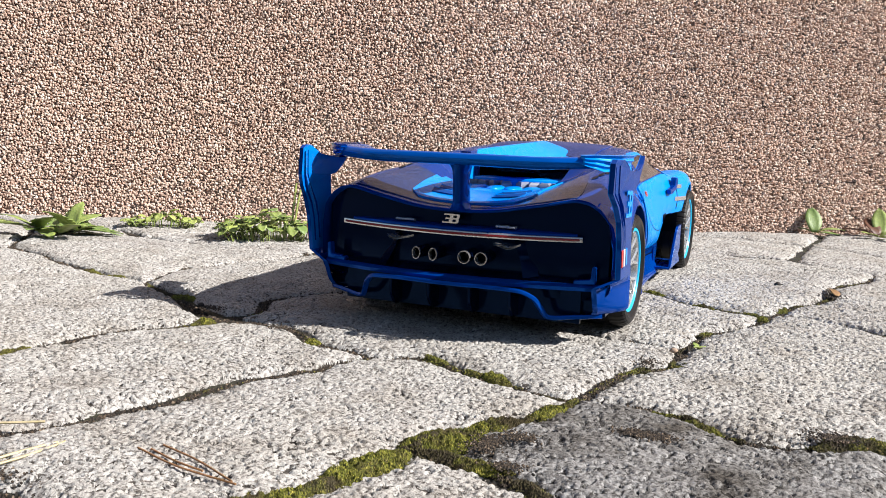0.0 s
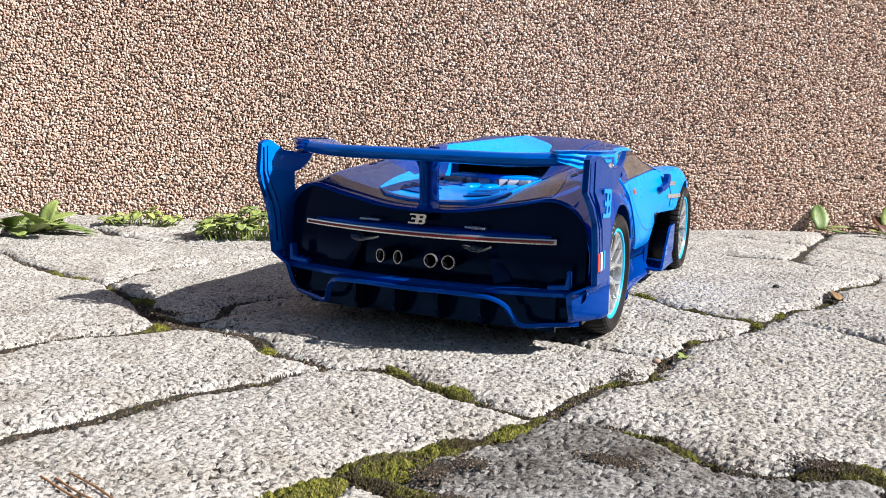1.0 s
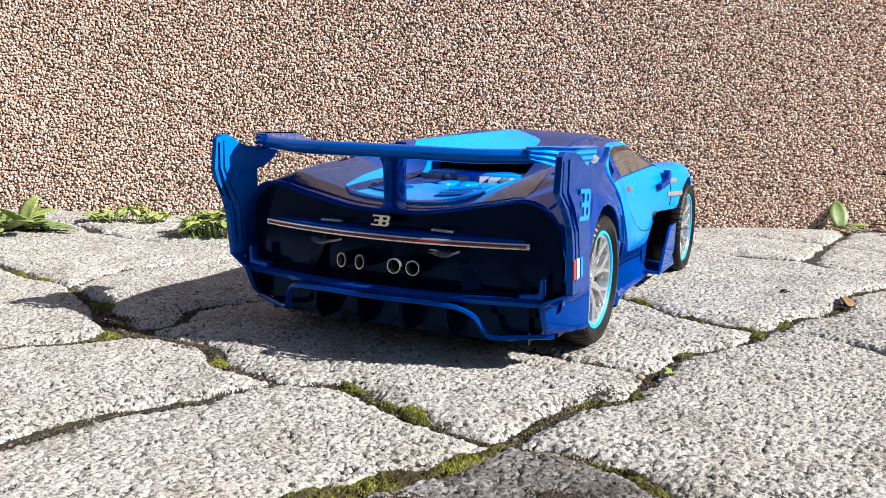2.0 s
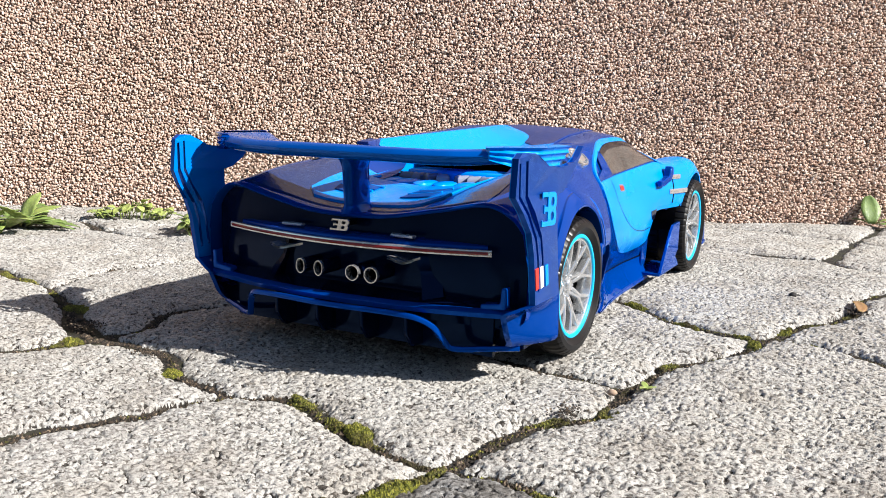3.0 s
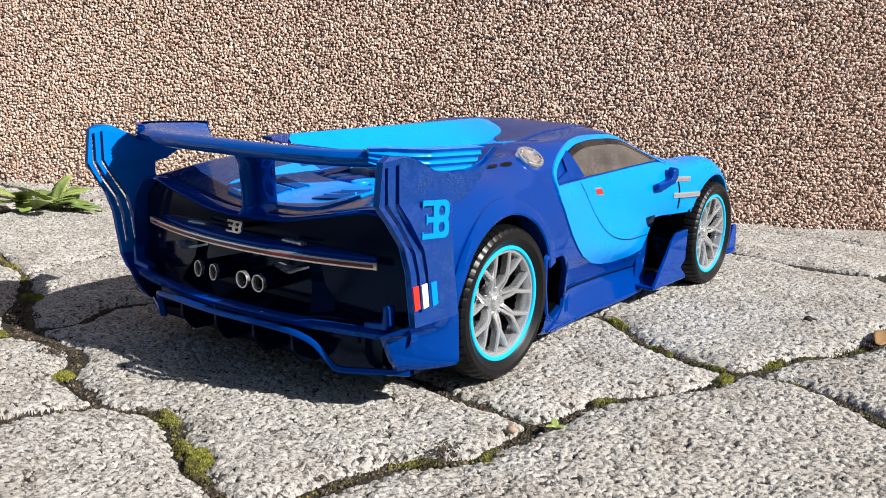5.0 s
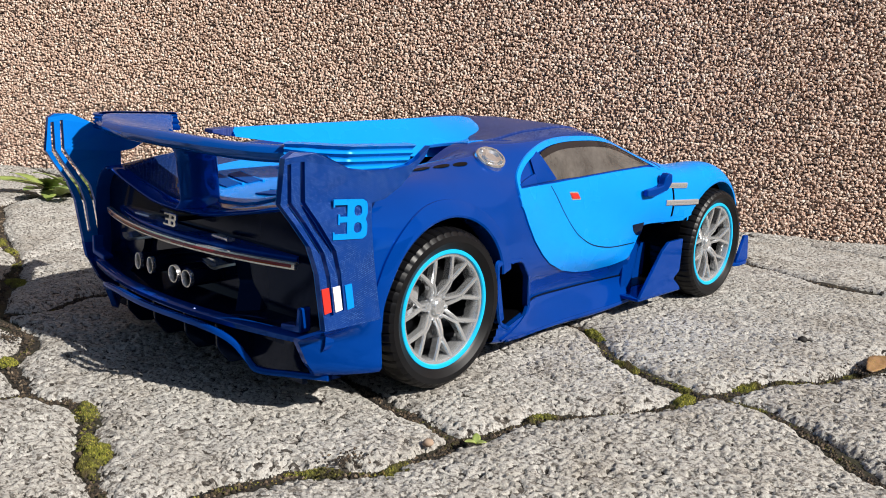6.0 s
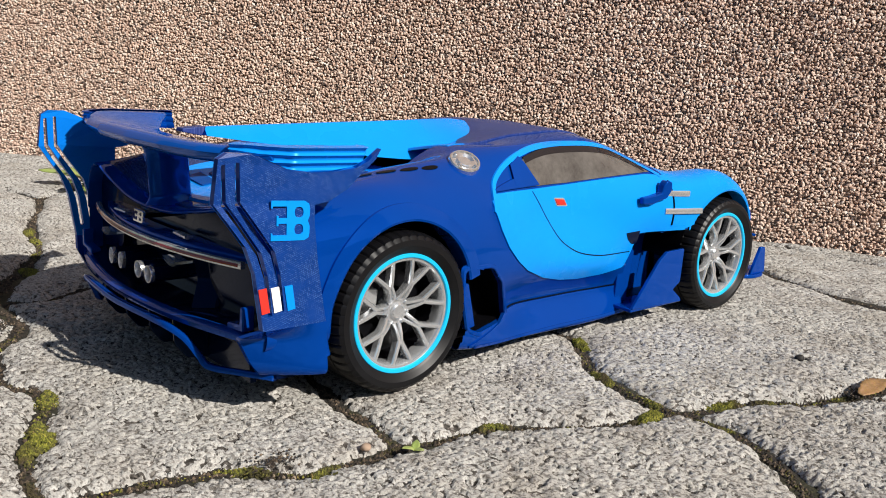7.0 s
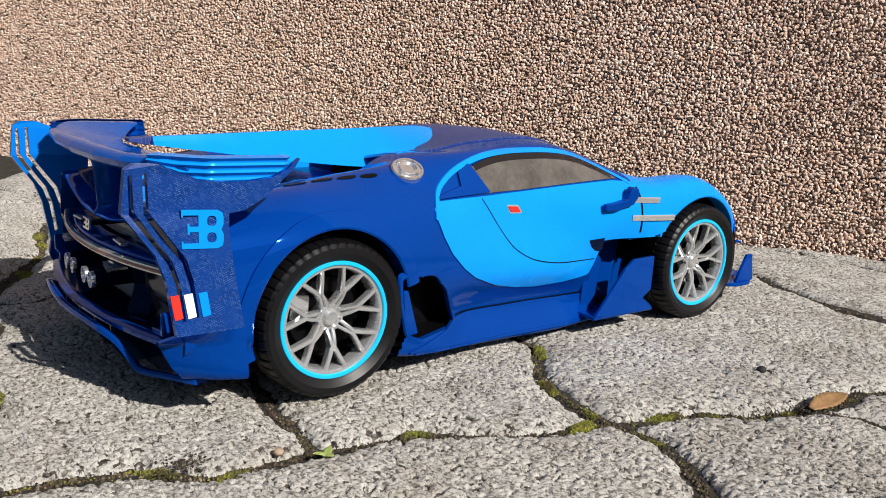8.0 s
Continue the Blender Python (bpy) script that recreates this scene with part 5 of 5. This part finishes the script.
# ---- moss in the joints ----
moss, nt, b = material("moss", 0.9, 0.0, (0.08, 0.12, 0.02))
geo = nt.nodes.new("ShaderNodeNewGeometry")
c = ramp(nt, geo.outputs["Random Per Island"], [(0.0, (0.030, 0.028, 0.008)), (0.3, (0.075, 0.076, 0.012)), (0.65, (0.14, 0.145, 0.018)), (0.9, (0.25, 0.24, 0.035)), (1.0, (0.26, 0.17, 0.06))])
c = mix(nt, "MIX", ramp(nt, noise_tex(nt, 55, 3), [(0.42, grey(0)), (0.58, grey(0.9))]), c, (0.034, 0.024, 0.012))
nt.links.new(c, b.inputs["Base Color"])


def tufts(name, label, paths, mat, seed, tall):
    """Small pointed shoots scattered along joints; paths: (node names, half width, shoots per mm, rise)."""
    r = random.Random(seed)
    vs, fs = [], []
    for names, half, dense, rise in paths:
        pts = [NODES[q] if q in NODES else q for q in names.split()]
        for (x0, y0), (x1, y1) in zip(pts, pts[1:]):
            d = math.hypot(x1 - x0, y1 - y0)
            for _ in range(int(d * dense * 1.25)):
                t = r.random()
                x, y = wander(x0 + (x1 - x0) * t, y0 + (y1 - y0) * t, 2.2)
                patch = noise.noise(Vector((x * 0.07, y * 0.07, seed))) + (0.25 if dense > 50 else 0.0)
                if patch < 0.16 and r.random() > 0.05:
                    continue
                w = half * (0.55 + 0.9 * max(patch, 0))
                off = r.gauss(0, 0.5)
                x += off * w * -(y1 - y0) / d + r.uniform(-0.5, 0.5)
                y += off * w * (x1 - x0) / d + r.uniform(-0.5, 0.5)
                z = soil_z(x, y) + 0.4 + 1.1 * rise * max(0, 1 - abs(off)) * (0.5 + patch) + r.uniform(-0.3, 0.3)
                h, s, a = tall * r.uniform(0.2, 0.7), r.uniform(0.35, 0.6), r.uniform(0, math.tau)
                lx, ly = r.gauss(0, 0.45) * h, r.gauss(0, 0.45) * h
                n = len(vs)
                vs += [(x + s * math.cos(a + k * 2.1), y + s * math.sin(a + k * 2.1), z - 0.25) for k in range(3)] + [(x + lx, y + ly, z + h)]
                fs += [(n, n + 1, n + 3), (n + 1, n + 2, n + 3), (n + 2, n, n + 3)]
    return tagged(bulk(name, np.array(vs) * MM, fs, mat, False), label, "moss", kind="stuff")


tufts("moss", "green and brown moss growing in the paving joints", [
    ("e n1 n2", 3.0, 55, 2.0), ("n2 n3 n4", 4.6, 150, 3.0), ("n4 n5 n6 n7", 5.5, 190, 3.4), ("n4 o1 o2 o3", 3.0, 60, 1.6), ("d6 d7", 3.2, 70, 2.2), ("c7 c6", 2.0, 26, 1.8), ("a3 b", 2.6, 34, 2.0), ("c c1", 1.8, 30, 1.6), ("b b1", 2.6, 30, 1.0),
    ("c3 c4", 2.0, 40, 2.0), ("d d6", 1.5, 16, 1.0), ("d d1 d2 d3", 1.4, 12, 0.8), ("e e1 e2 e3 f", 2.0, 36, 1.6), ("f f1 f2 f3 g", 1.9, 34, 1.5), ("g g1 g2 h", 1.7, 24, 1.2), ("g i1 i2 i3", 1.9, 34, 1.6), ("m2 m3", 2.2, 46, 1.8), ("e m1 m2", 1.6, 22, 1.0),
    ("m4 m5 m6", 5.0, 150, 2.4), ("j1 j2", 1.4, 16, 0.8), ("f j1", 1.6, 22, 1.2), ("g k1 k2 k3", 1.5, 16, 0.8), ("h h1 h2", 1.4, 12, 0.8), ("c j7 j6", 1.4, 10, 0.4), ("h1 h2 h3", 1.6, 18, 1.0), ("d7 d8 e", 1.3, 14, 0.6), ("k2 k3", 2.4, 26, 0.6)], moss, 3, 0.5)

# thicker cushions where a joint opens
r = random.Random(31)
vs, fs = [], []
for cx, cy, rx, ry, turn_, high in ((40, -107, 9, 4, -0.75, 2.6), (-49, -97, 4, 3.5, 0, 2.2), (-246, -26, 9, 3.5, -0.4, 2.4), (-112, -90, 4, 5, 0, 2.0), (166, -118, 10, 7, 0.5, 2.6), (49, -178, 13, 9, 0.5, 3.6), (37, -210, 9, 19, -0.25, 3.4), (25, -243, 9, 16, -0.5, 3.2), (58, -155, 12, 5, 0.95, 2.8), (70, -135, 12, 4, 1.2, 2.4), (66, -192, 10, 4, 0, 2.0),
                                    (120, -125, 8, 3, -0.5, 2.0), (104, -52, 3, 7, 0, 1.8), (129, 60, 3, 8, 0.2, 2.0), (96, 75, 8, 3, -0.3, 2.0), (-143, -172, 3, 8, 0, 2.2), (-155, -52, 7, 5, 0, 1.2), (137, 92, 3, 7, -0.3, 1.8), (66, 100, 7, 3, -0.5, 2.0)):
    for _ in range(int(rx * ry * 44)):
        a, q = r.uniform(0, math.tau), math.sqrt(r.random())
        edge_ = 1 + 0.45 * noise.noise(Vector((math.cos(a) * 1.4 + cx, math.sin(a) * 1.4 + cy, 0)))
        px, py = rx * edge_ * q * math.cos(a), ry * edge_ * q * math.sin(a)
        x, y = cx + px * math.cos(turn_) - py * math.sin(turn_), cy + px * math.sin(turn_) + py * math.cos(turn_)
        z = soil_z(x, y) + 0.2 + (high + 0.7) * math.sqrt(max(0, 1 - q * q)) * (0.75 + 0.5 * noise.noise(Vector((x * 0.5, y * 0.5, 2))))
        h, s, b_ = r.uniform(0.2, 0.55), r.uniform(0.3, 0.55), r.uniform(0, math.tau)
        lx, ly = r.gauss(0, 0.4) * h, r.gauss(0, 0.4) * h
        n = len(vs)
        vs += [(x + s * math.cos(b_ + k * 2.1), y + s * math.sin(b_ + k * 2.1), z - 0.25) for k in range(3)] + [(x + lx, y + ly, z + h)]
        fs += [(n, n + 1, n + 3), (n + 1, n + 2, n + 3), (n + 2, n, n + 3)]
cushion_moss, nt, b = material("bright moss", 0.9, 0.0, (0.12, 0.18, 0.02))
geo = nt.nodes.new("ShaderNodeNewGeometry")
c = ramp(nt, geo.outputs["Random Per Island"], [(0.0, (0.04, 0.040, 0.008)), (0.35, (0.10, 0.105, 0.012)), (0.75, (0.19, 0.195, 0.020)), (1.0, (0.32, 0.28, 0.05))])
c = mix(nt, "MIX", ramp(nt, noise_tex(nt, 70, 3), [(0.45, grey(0)), (0.60, grey(0.9))]), c, (0.045, 0.030, 0.014))
nt.links.new(c, b.inputs["Base Color"])
tagged(bulk("moss_cushions", np.array(vs) * MM, fs, cushion_moss, False), "olive green moss cushions bulging from the joints", "moss", kind="stuff")

# crumbs of soil and grit in and beside the joints
grit, nt, b = material("brown grit", 0.9, 0.0, (0.08, 0.06, 0.045))
geo = nt.nodes.new("ShaderNodeNewGeometry")
nt.links.new(ramp(nt, geo.outputs["Random Per Island"], [(0.0, (0.010, 0.008, 0.006)), (0.6, (0.038, 0.027, 0.018)), (0.92, (0.10, 0.07, 0.045)), (1.0, (0.26, 0.20, 0.14))]), b.inputs["Base Color"])
r = random.Random(8)
vs, fs = [], []
names = [s.split() for s in STONES]
for loop in names:
    for p, q in zip(loop, loop[1:] + loop[:1]):
        (x0, y0), (x1, y1) = NODES[p], NODES[q]
        d = math.hypot(x1 - x0, y1 - y0)
        for _ in range(int(d * 3.2)):
            t, off = r.random(), r.gauss(0, 1.15)
            x, y = wander(x0 + (x1 - x0) * t, y0 + (y1 - y0) * t, 2.2)
            x, y = x + off * -(y1 - y0) / d, y + off * (x1 - x0) / d
            s = r.uniform(0.25, 0.8)
            z = soil_z(x, y) + 0.3
            n = len(vs)
            vs += [(x + s * r.uniform(0.6, 1.3) * a, y + s * r.uniform(0.6, 1.3) * b_, z + s * r.uniform(0.6, 1.3) * c_) for a, b_, c_ in ((1, 0, 0), (-1, 0, 0), (0, 1, 0), (0, -1, 0), (0, 0, 1), (0, 0, -1))]
            fs += [(n + a, n + b_, n + c_) for a, b_, c_ in ((0, 2, 4), (2, 1, 4), (1, 3, 4), (3, 0, 4), (2, 0, 5), (1, 2, 5), (3, 1, 5), (0, 3, 5))]
tagged(bulk("joint_grit", np.array(vs) * MM, fs, grit, False), "dark soil crumbs lying in the paving joints", "grit", kind="stuff")


# ---- weeds, litter ----
def leaf_green(name, colour):
    m, nt, b = material(name, 0.5, 0.0, colour)
    c = mix(nt, "MULTIPLY", 0.7, colour, ramp(nt, noise_tex(nt, 220, 4), [(0.3, (0.55, 0.6, 0.4)), (0.7, (1.15, 1.1, 0.9))]))
    nt.links.new(c, b.inputs["Base Color"])
    b.inputs["Subsurface Weight"].default_value = 0.15
    b.inputs["Subsurface Radius"].default_value = (0.002, 0.003, 0.0005)
    bump(nt, b, noise_tex(nt, 700, 3), 0.4, 0.0008)
    return m


LEAF_DARK = leaf_green("dull green leaf", (0.17, 0.25, 0.08))
LEAF_MID = leaf_green("fresh green leaf", (0.27, 0.34, 0.11))
LEAF_LIGHT = leaf_green("yellow-green leaf", (0.36, 0.42, 0.14))
LEAF_RED = leaf_green("red-brown leaf", (0.10, 0.035, 0.02))
LEAF_DRY = leaf_green("dry tan leaf", (0.27, 0.155, 0.08))
STRAW = leaf_green("dry straw", (0.50, 0.42, 0.29))
NEEDLE = leaf_green("brown pine needle", (0.26, 0.13, 0.065))


def leaf(length, width, droop, teeth=0.0, fold=0.25, n=9, seed=0):
    """A leaf along +y from its stalk: tapering blade with a folded midrib, curved down at the tip."""
    r = random.Random(seed)
    wave = r.uniform(0, 6)
    def at(i, j):
        u = i / (n - 1)
        w = width / 2 * (math.sin(math.pi * min(u * 0.93 + 0.07, 1)) ** 0.75)
        if teeth and i % 2:
            w *= 1 - teeth * (0.6 + 0.8 * r.random())
        s = (j - 2) / 2
        return (w * s, length * u, -droop * length * u * u + abs(s) * w * fold * (1 - 0.5 * u) + 0.05 * width * math.sin(wave + 6 * u + s))
    return grid(n, 5, at)


def weed(name, label, x, y, leaves, stems=()):
    """A small weed: an Empty at its foot with one mesh for each leaf and stem."""
    z = 1000 * ground_z(x / 1000, y / 1000)
    root = tagged(new(name), label, "weed", "weeds along the wall foot")
    root.location = (x * MM, y * MM, z * MM)
    for dx, dy, dz, yaw, pitch, length, width, mat, teeth, seed in leaves:
        v, f = leaf(length, width, 0.28, teeth, n=15 if teeth else 9, seed=seed)
        ob = part("leaf", v, f, mat, root, sharp=80)
        ob.matrix_basis = Matrix.LocRotScale(Vector((dx, dy, dz)) * MM, Euler((radians(pitch), 0, radians(yaw)), "XYZ"), None)
        solid = ob.modifiers.new("thickness", "SOLIDIFY")
        solid.thickness = 0.00025
    for points, radius, mat in stems:
        part("stem", *tube(smooth_path(points, 10), oval(radius, radius, 6), (0.3, 0.9, 0.1)), mat, root)
    return root


r = random.Random(21)


def rosette(count, length, spread, mats, teeth, lift=(12, 45)):
    out = []
    for k in range(count):
        yaw = 360 * k / count + r.uniform(-18, 18)
        size = length * r.uniform(0.6, 1.15)
        out.append((r.uniform(-spread, spread), r.uniform(-spread, spread), 1 + r.uniform(0, 3), yaw, r.uniform(*lift), size, size * r.uniform(0.42, 0.58), r.choice(mats), teeth, k))
    return out


def cushion(count, length, spread_x, spread_y, tall, mats, along=0.52):
    out, stems = [], []
    for k in range(count):
        a, q = r.uniform(-1, 1), r.uniform(-1, 1)
        x, y = a * spread_x * math.cos(along) - q * spread_y * math.sin(along), a * spread_x * math.sin(along) + q * spread_y * math.cos(along)
        h = tall * r.uniform(0.25, 1.0) * (1 - 0.5 * abs(a))
        size = length * r.uniform(0.65, 1.2)
        out.append((x, y, h, r.uniform(0, 360), r.uniform(-25, 40), size, size * r.uniform(0.8, 1.0), r.choice(mats), 0.0, k))
        stems.append(([(x * 0.88, y * 0.88, -0.5), (x * 0.95, y * 0.95, h * 0.6), (x, y, h)], 0.3, LEAF_MID))
    return out, stems


weed("dandelion", "green rosette weed with jagged leaves beside the wall", -372, 72, rosette(22, 32, 16, [LEAF_DARK, LEAF_MID, LEAF_MID], 0.28, (8, 44)) + [(6, 2, 4, 10, 66, 24, 15, LEAF_MID, 0.2, 5), (-8, 3, 3, 60, 20, 38, 14, LEAF_DARK, 0.3, 6), (6, -4, 3, -70, 12, 42, 15, LEAF_DARK, 0.35, 7)])
weed("chickweed", "low yellow-green weed with small round leaves", -345, 152, *cushion(62, 7.2, 32, 9, 12, [LEAF_MID, LEAF_LIGHT, LEAF_LIGHT]))
weed("chickweed", "tiny green sprig by the wall foot", -300, 178, *cushion(8, 7, 7, 4, 11, [LEAF_MID, LEAF_DARK]))
leaves, stems = cushion(130, 9.2, 38, 16, 24, [LEAF_MID, LEAF_LIGHT, LEAF_MID, LEAF_DARK])
stems += [([(10 + k * 3, 8, 0), (12 + k * 3, 10, 24), (13 + k * 4, 12, 44 - 5 * k)], 0.8, LEAF_LIGHT) for k in range(2)]
weed("chickweed", "bushy green weed with round leaves and yellow stalks", -236, 150, leaves, stems)
weed("dock_weed", "upright green leaf weed at the wall foot", 152, 486, [(0, 0, 1, 20, 72, 27, 16, LEAF_DARK, 0, 1), (3, 2, 1, -65, 22, 26, 9, LEAF_MID, 0, 2), (5, -3, 1, -95, 10, 22, 9, LEAF_DARK, 0, 3), (-2, 2, 1, 100, 30, 13, 7, LEAF_DARK, 0, 4)])
weed("dock_weed", "weed with red-brown and yellow-green leaves by the wall", 206, 488, [(0, 0, 2, 30, 50, 24, 15, LEAF_RED, 0, 1), (-6, 0, 2, 75, 25, 24, 15, LEAF_RED, 0, 2), (3, 6, 2, 5, 66, 30, 15, LEAF_MID, 0, 3), (0, -14, 2, 110, 30, 16, 9, LEAF_LIGHT, 0, 4), (4, -14, 2, -150, 20, 15, 9, LEAF_LIGHT, 0, 5), (2, -12, 2, -60, 30, 15, 9, LEAF_MID, 0, 6), (14, 8, 3, -20, 40, 28, 15, LEAF_MID, 0, 7), (16, 0, 3, -80, 30, 24, 14, LEAF_LIGHT, 0, 8)])
weed("seedling", "tiny pale seedling in a paving joint", 106, -23, [(0, 0, -1, 40, 40, 4, 2.6, LEAF_MID, 0, 1), (0, 0, -1, 160, 35, 4, 2.6, LEAF_LIGHT, 0, 2), (0, 0, -1, -80, 35, 3.6, 2.4, LEAF_LIGHT, 0, 3)])


def litter(name, label, category, piece, mat, x, y, yaw, lift=0.3, pitch=0, roll=0):
    ob = part(name, *piece, mat, None, sharp=80)
    ob.matrix_basis = Matrix.LocRotScale(Vector((x, y, 1000 * ground_z(x / 1000, y / 1000) + lift)) * MM, Euler((radians(pitch), radians(roll), radians(yaw)), "XYZ"), None)
    return tagged(ob, label, category)


dry = litter("dry_leaf", "curled tan dry leaf lying over a paving joint", "leaf", leaf(29, 7.5, 0.12, 0.15, 0.3, 20, 4), LEAF_DRY, 165, 136, 5, 0.4, 5, 16)
dry.modifiers.new("thickness", "SOLIDIFY").thickness = 0.0003


def stalk(points, radius):
    return tube(smooth_path(points, 14), oval(radius * 0.8, radius * 0.65, 6))


for pts in ([(-24, -232), (-6, -237), (15, -239)], [(-19, -227), (-4, -231), (13, -238)], [(-20, -231), (-8, -234.5), (2, -236)]):
    z = [0.9, 0.7, 0.5]
    ob = part("pine_needle", *stalk([(x, y, 1000 * ground_z(x / 1000, y / 1000) + h) for (x, y), h in zip(pts, z)], 0.42), NEEDLE, None)
    tagged(ob, "brown dry pine needle lying on the paving", "pine needle", "pine needles on the paving")
for pts in ([(-50, -268), (-46, -250), (-45, -237)], [(-53, -268), (-50, -250), (-46, -238)], [(-84, -243), (-73, -236), (-63, -229)]):
    ob = part("straw", *stalk([(x, y, 1000 * ground_z(x / 1000, y / 1000) + 0.8) for x, y in pts], 0.6), STRAW, None)
    tagged(ob, "pale dry straw blade lying on the paving", "straw", "straw on the paving")


soil_dark = plastic("blackish pebble", (0.012, 0.010, 0.009), 0.7)


def pebble_mesh(radius, seed):
    bm = bmesh.new()
    bmesh.ops.create_icosphere(bm, subdivisions=2, radius=radius)
    for v in bm.verts:
        v.co *= 1 + 0.28 * noise.noise(v.co * (1.6 / radius) + Vector((seed, 0, 0)))
        v.co.z *= 0.7
    out = ([tuple(v.co) for v in bm.verts], [tuple(v.index for v in f.verts) for f in bm.faces])
    bm.free()
    return out


for x, y, size in ((132, 156, 2.1), (134.5, 157.5, 1.1), (-128, -73, 1.6)):
    litter("pebble", "small dark pebble lying on the paving", "pebble", pebble_mesh(size, x), soil_dark, x, y, x, size * 0.4)["group"] = "pebbles on the paving"

chip_tan = plastic("tan stone chip", (0.36, 0.26, 0.19), 0.85, 0.0, 0.0, 0.15)
litter("stone_chip", "small tan stone chip wedged at a paving joint", "stone chip", pebble_mesh(1.7, 2.0), chip_tan, 97, -34, 20, -0.3)

# dark crumbly dirt patches on the stones
r = random.Random(77)
vs, fs = [], []
for cx, cy, rx, ry, count in ((105, -147, 9, 4, 1300), (63, -178, 6, 10, 700), (70, -168, 8, 6, 350), (74, -192, 7, 5, 250), (160, -122, 9, 6, 500), (-122, -74, 10, 8, 260), (163, 138, 6, 7, 200), (-70, -88, 10, 5, 160), (90, -60, 6, 9, 150), (-44, -262, 14, 8, 160)):
    for _ in range(count):
        a, q = r.uniform(0, math.tau), abs(r.gauss(0, 0.55))
        x, y, s = cx + rx * q * math.cos(a), cy + ry * q * math.sin(a), r.uniform(0.2, 0.6)
        z = 1000 * ground_z(x / 1000, y / 1000) + 0.1
        n = len(vs)
        vs += [(x + s * a_ * r.uniform(0.6, 1.3), y + s * b_ * r.uniform(0.6, 1.3), z + s * c_ * r.uniform(0.5, 1)) for a_, b_, c_ in ((1, 0, 0), (-1, 0, 0), (0, 1, 0), (0, -1, 0), (0, 0, 1), (0, 0, -1))]
        fs += [(n + a_, n + b_, n + c_) for a_, b_, c_ in ((0, 2, 4), (2, 1, 4), (1, 3, 4), (3, 0, 4), (2, 0, 5), (1, 2, 5), (3, 1, 5), (0, 3, 5))]
tagged(bulk("dirt_crumbs", np.array(vs) * MM, fs, grit, False), "dark crumbs of dirt on the paving", "dirt", kind="stuff")
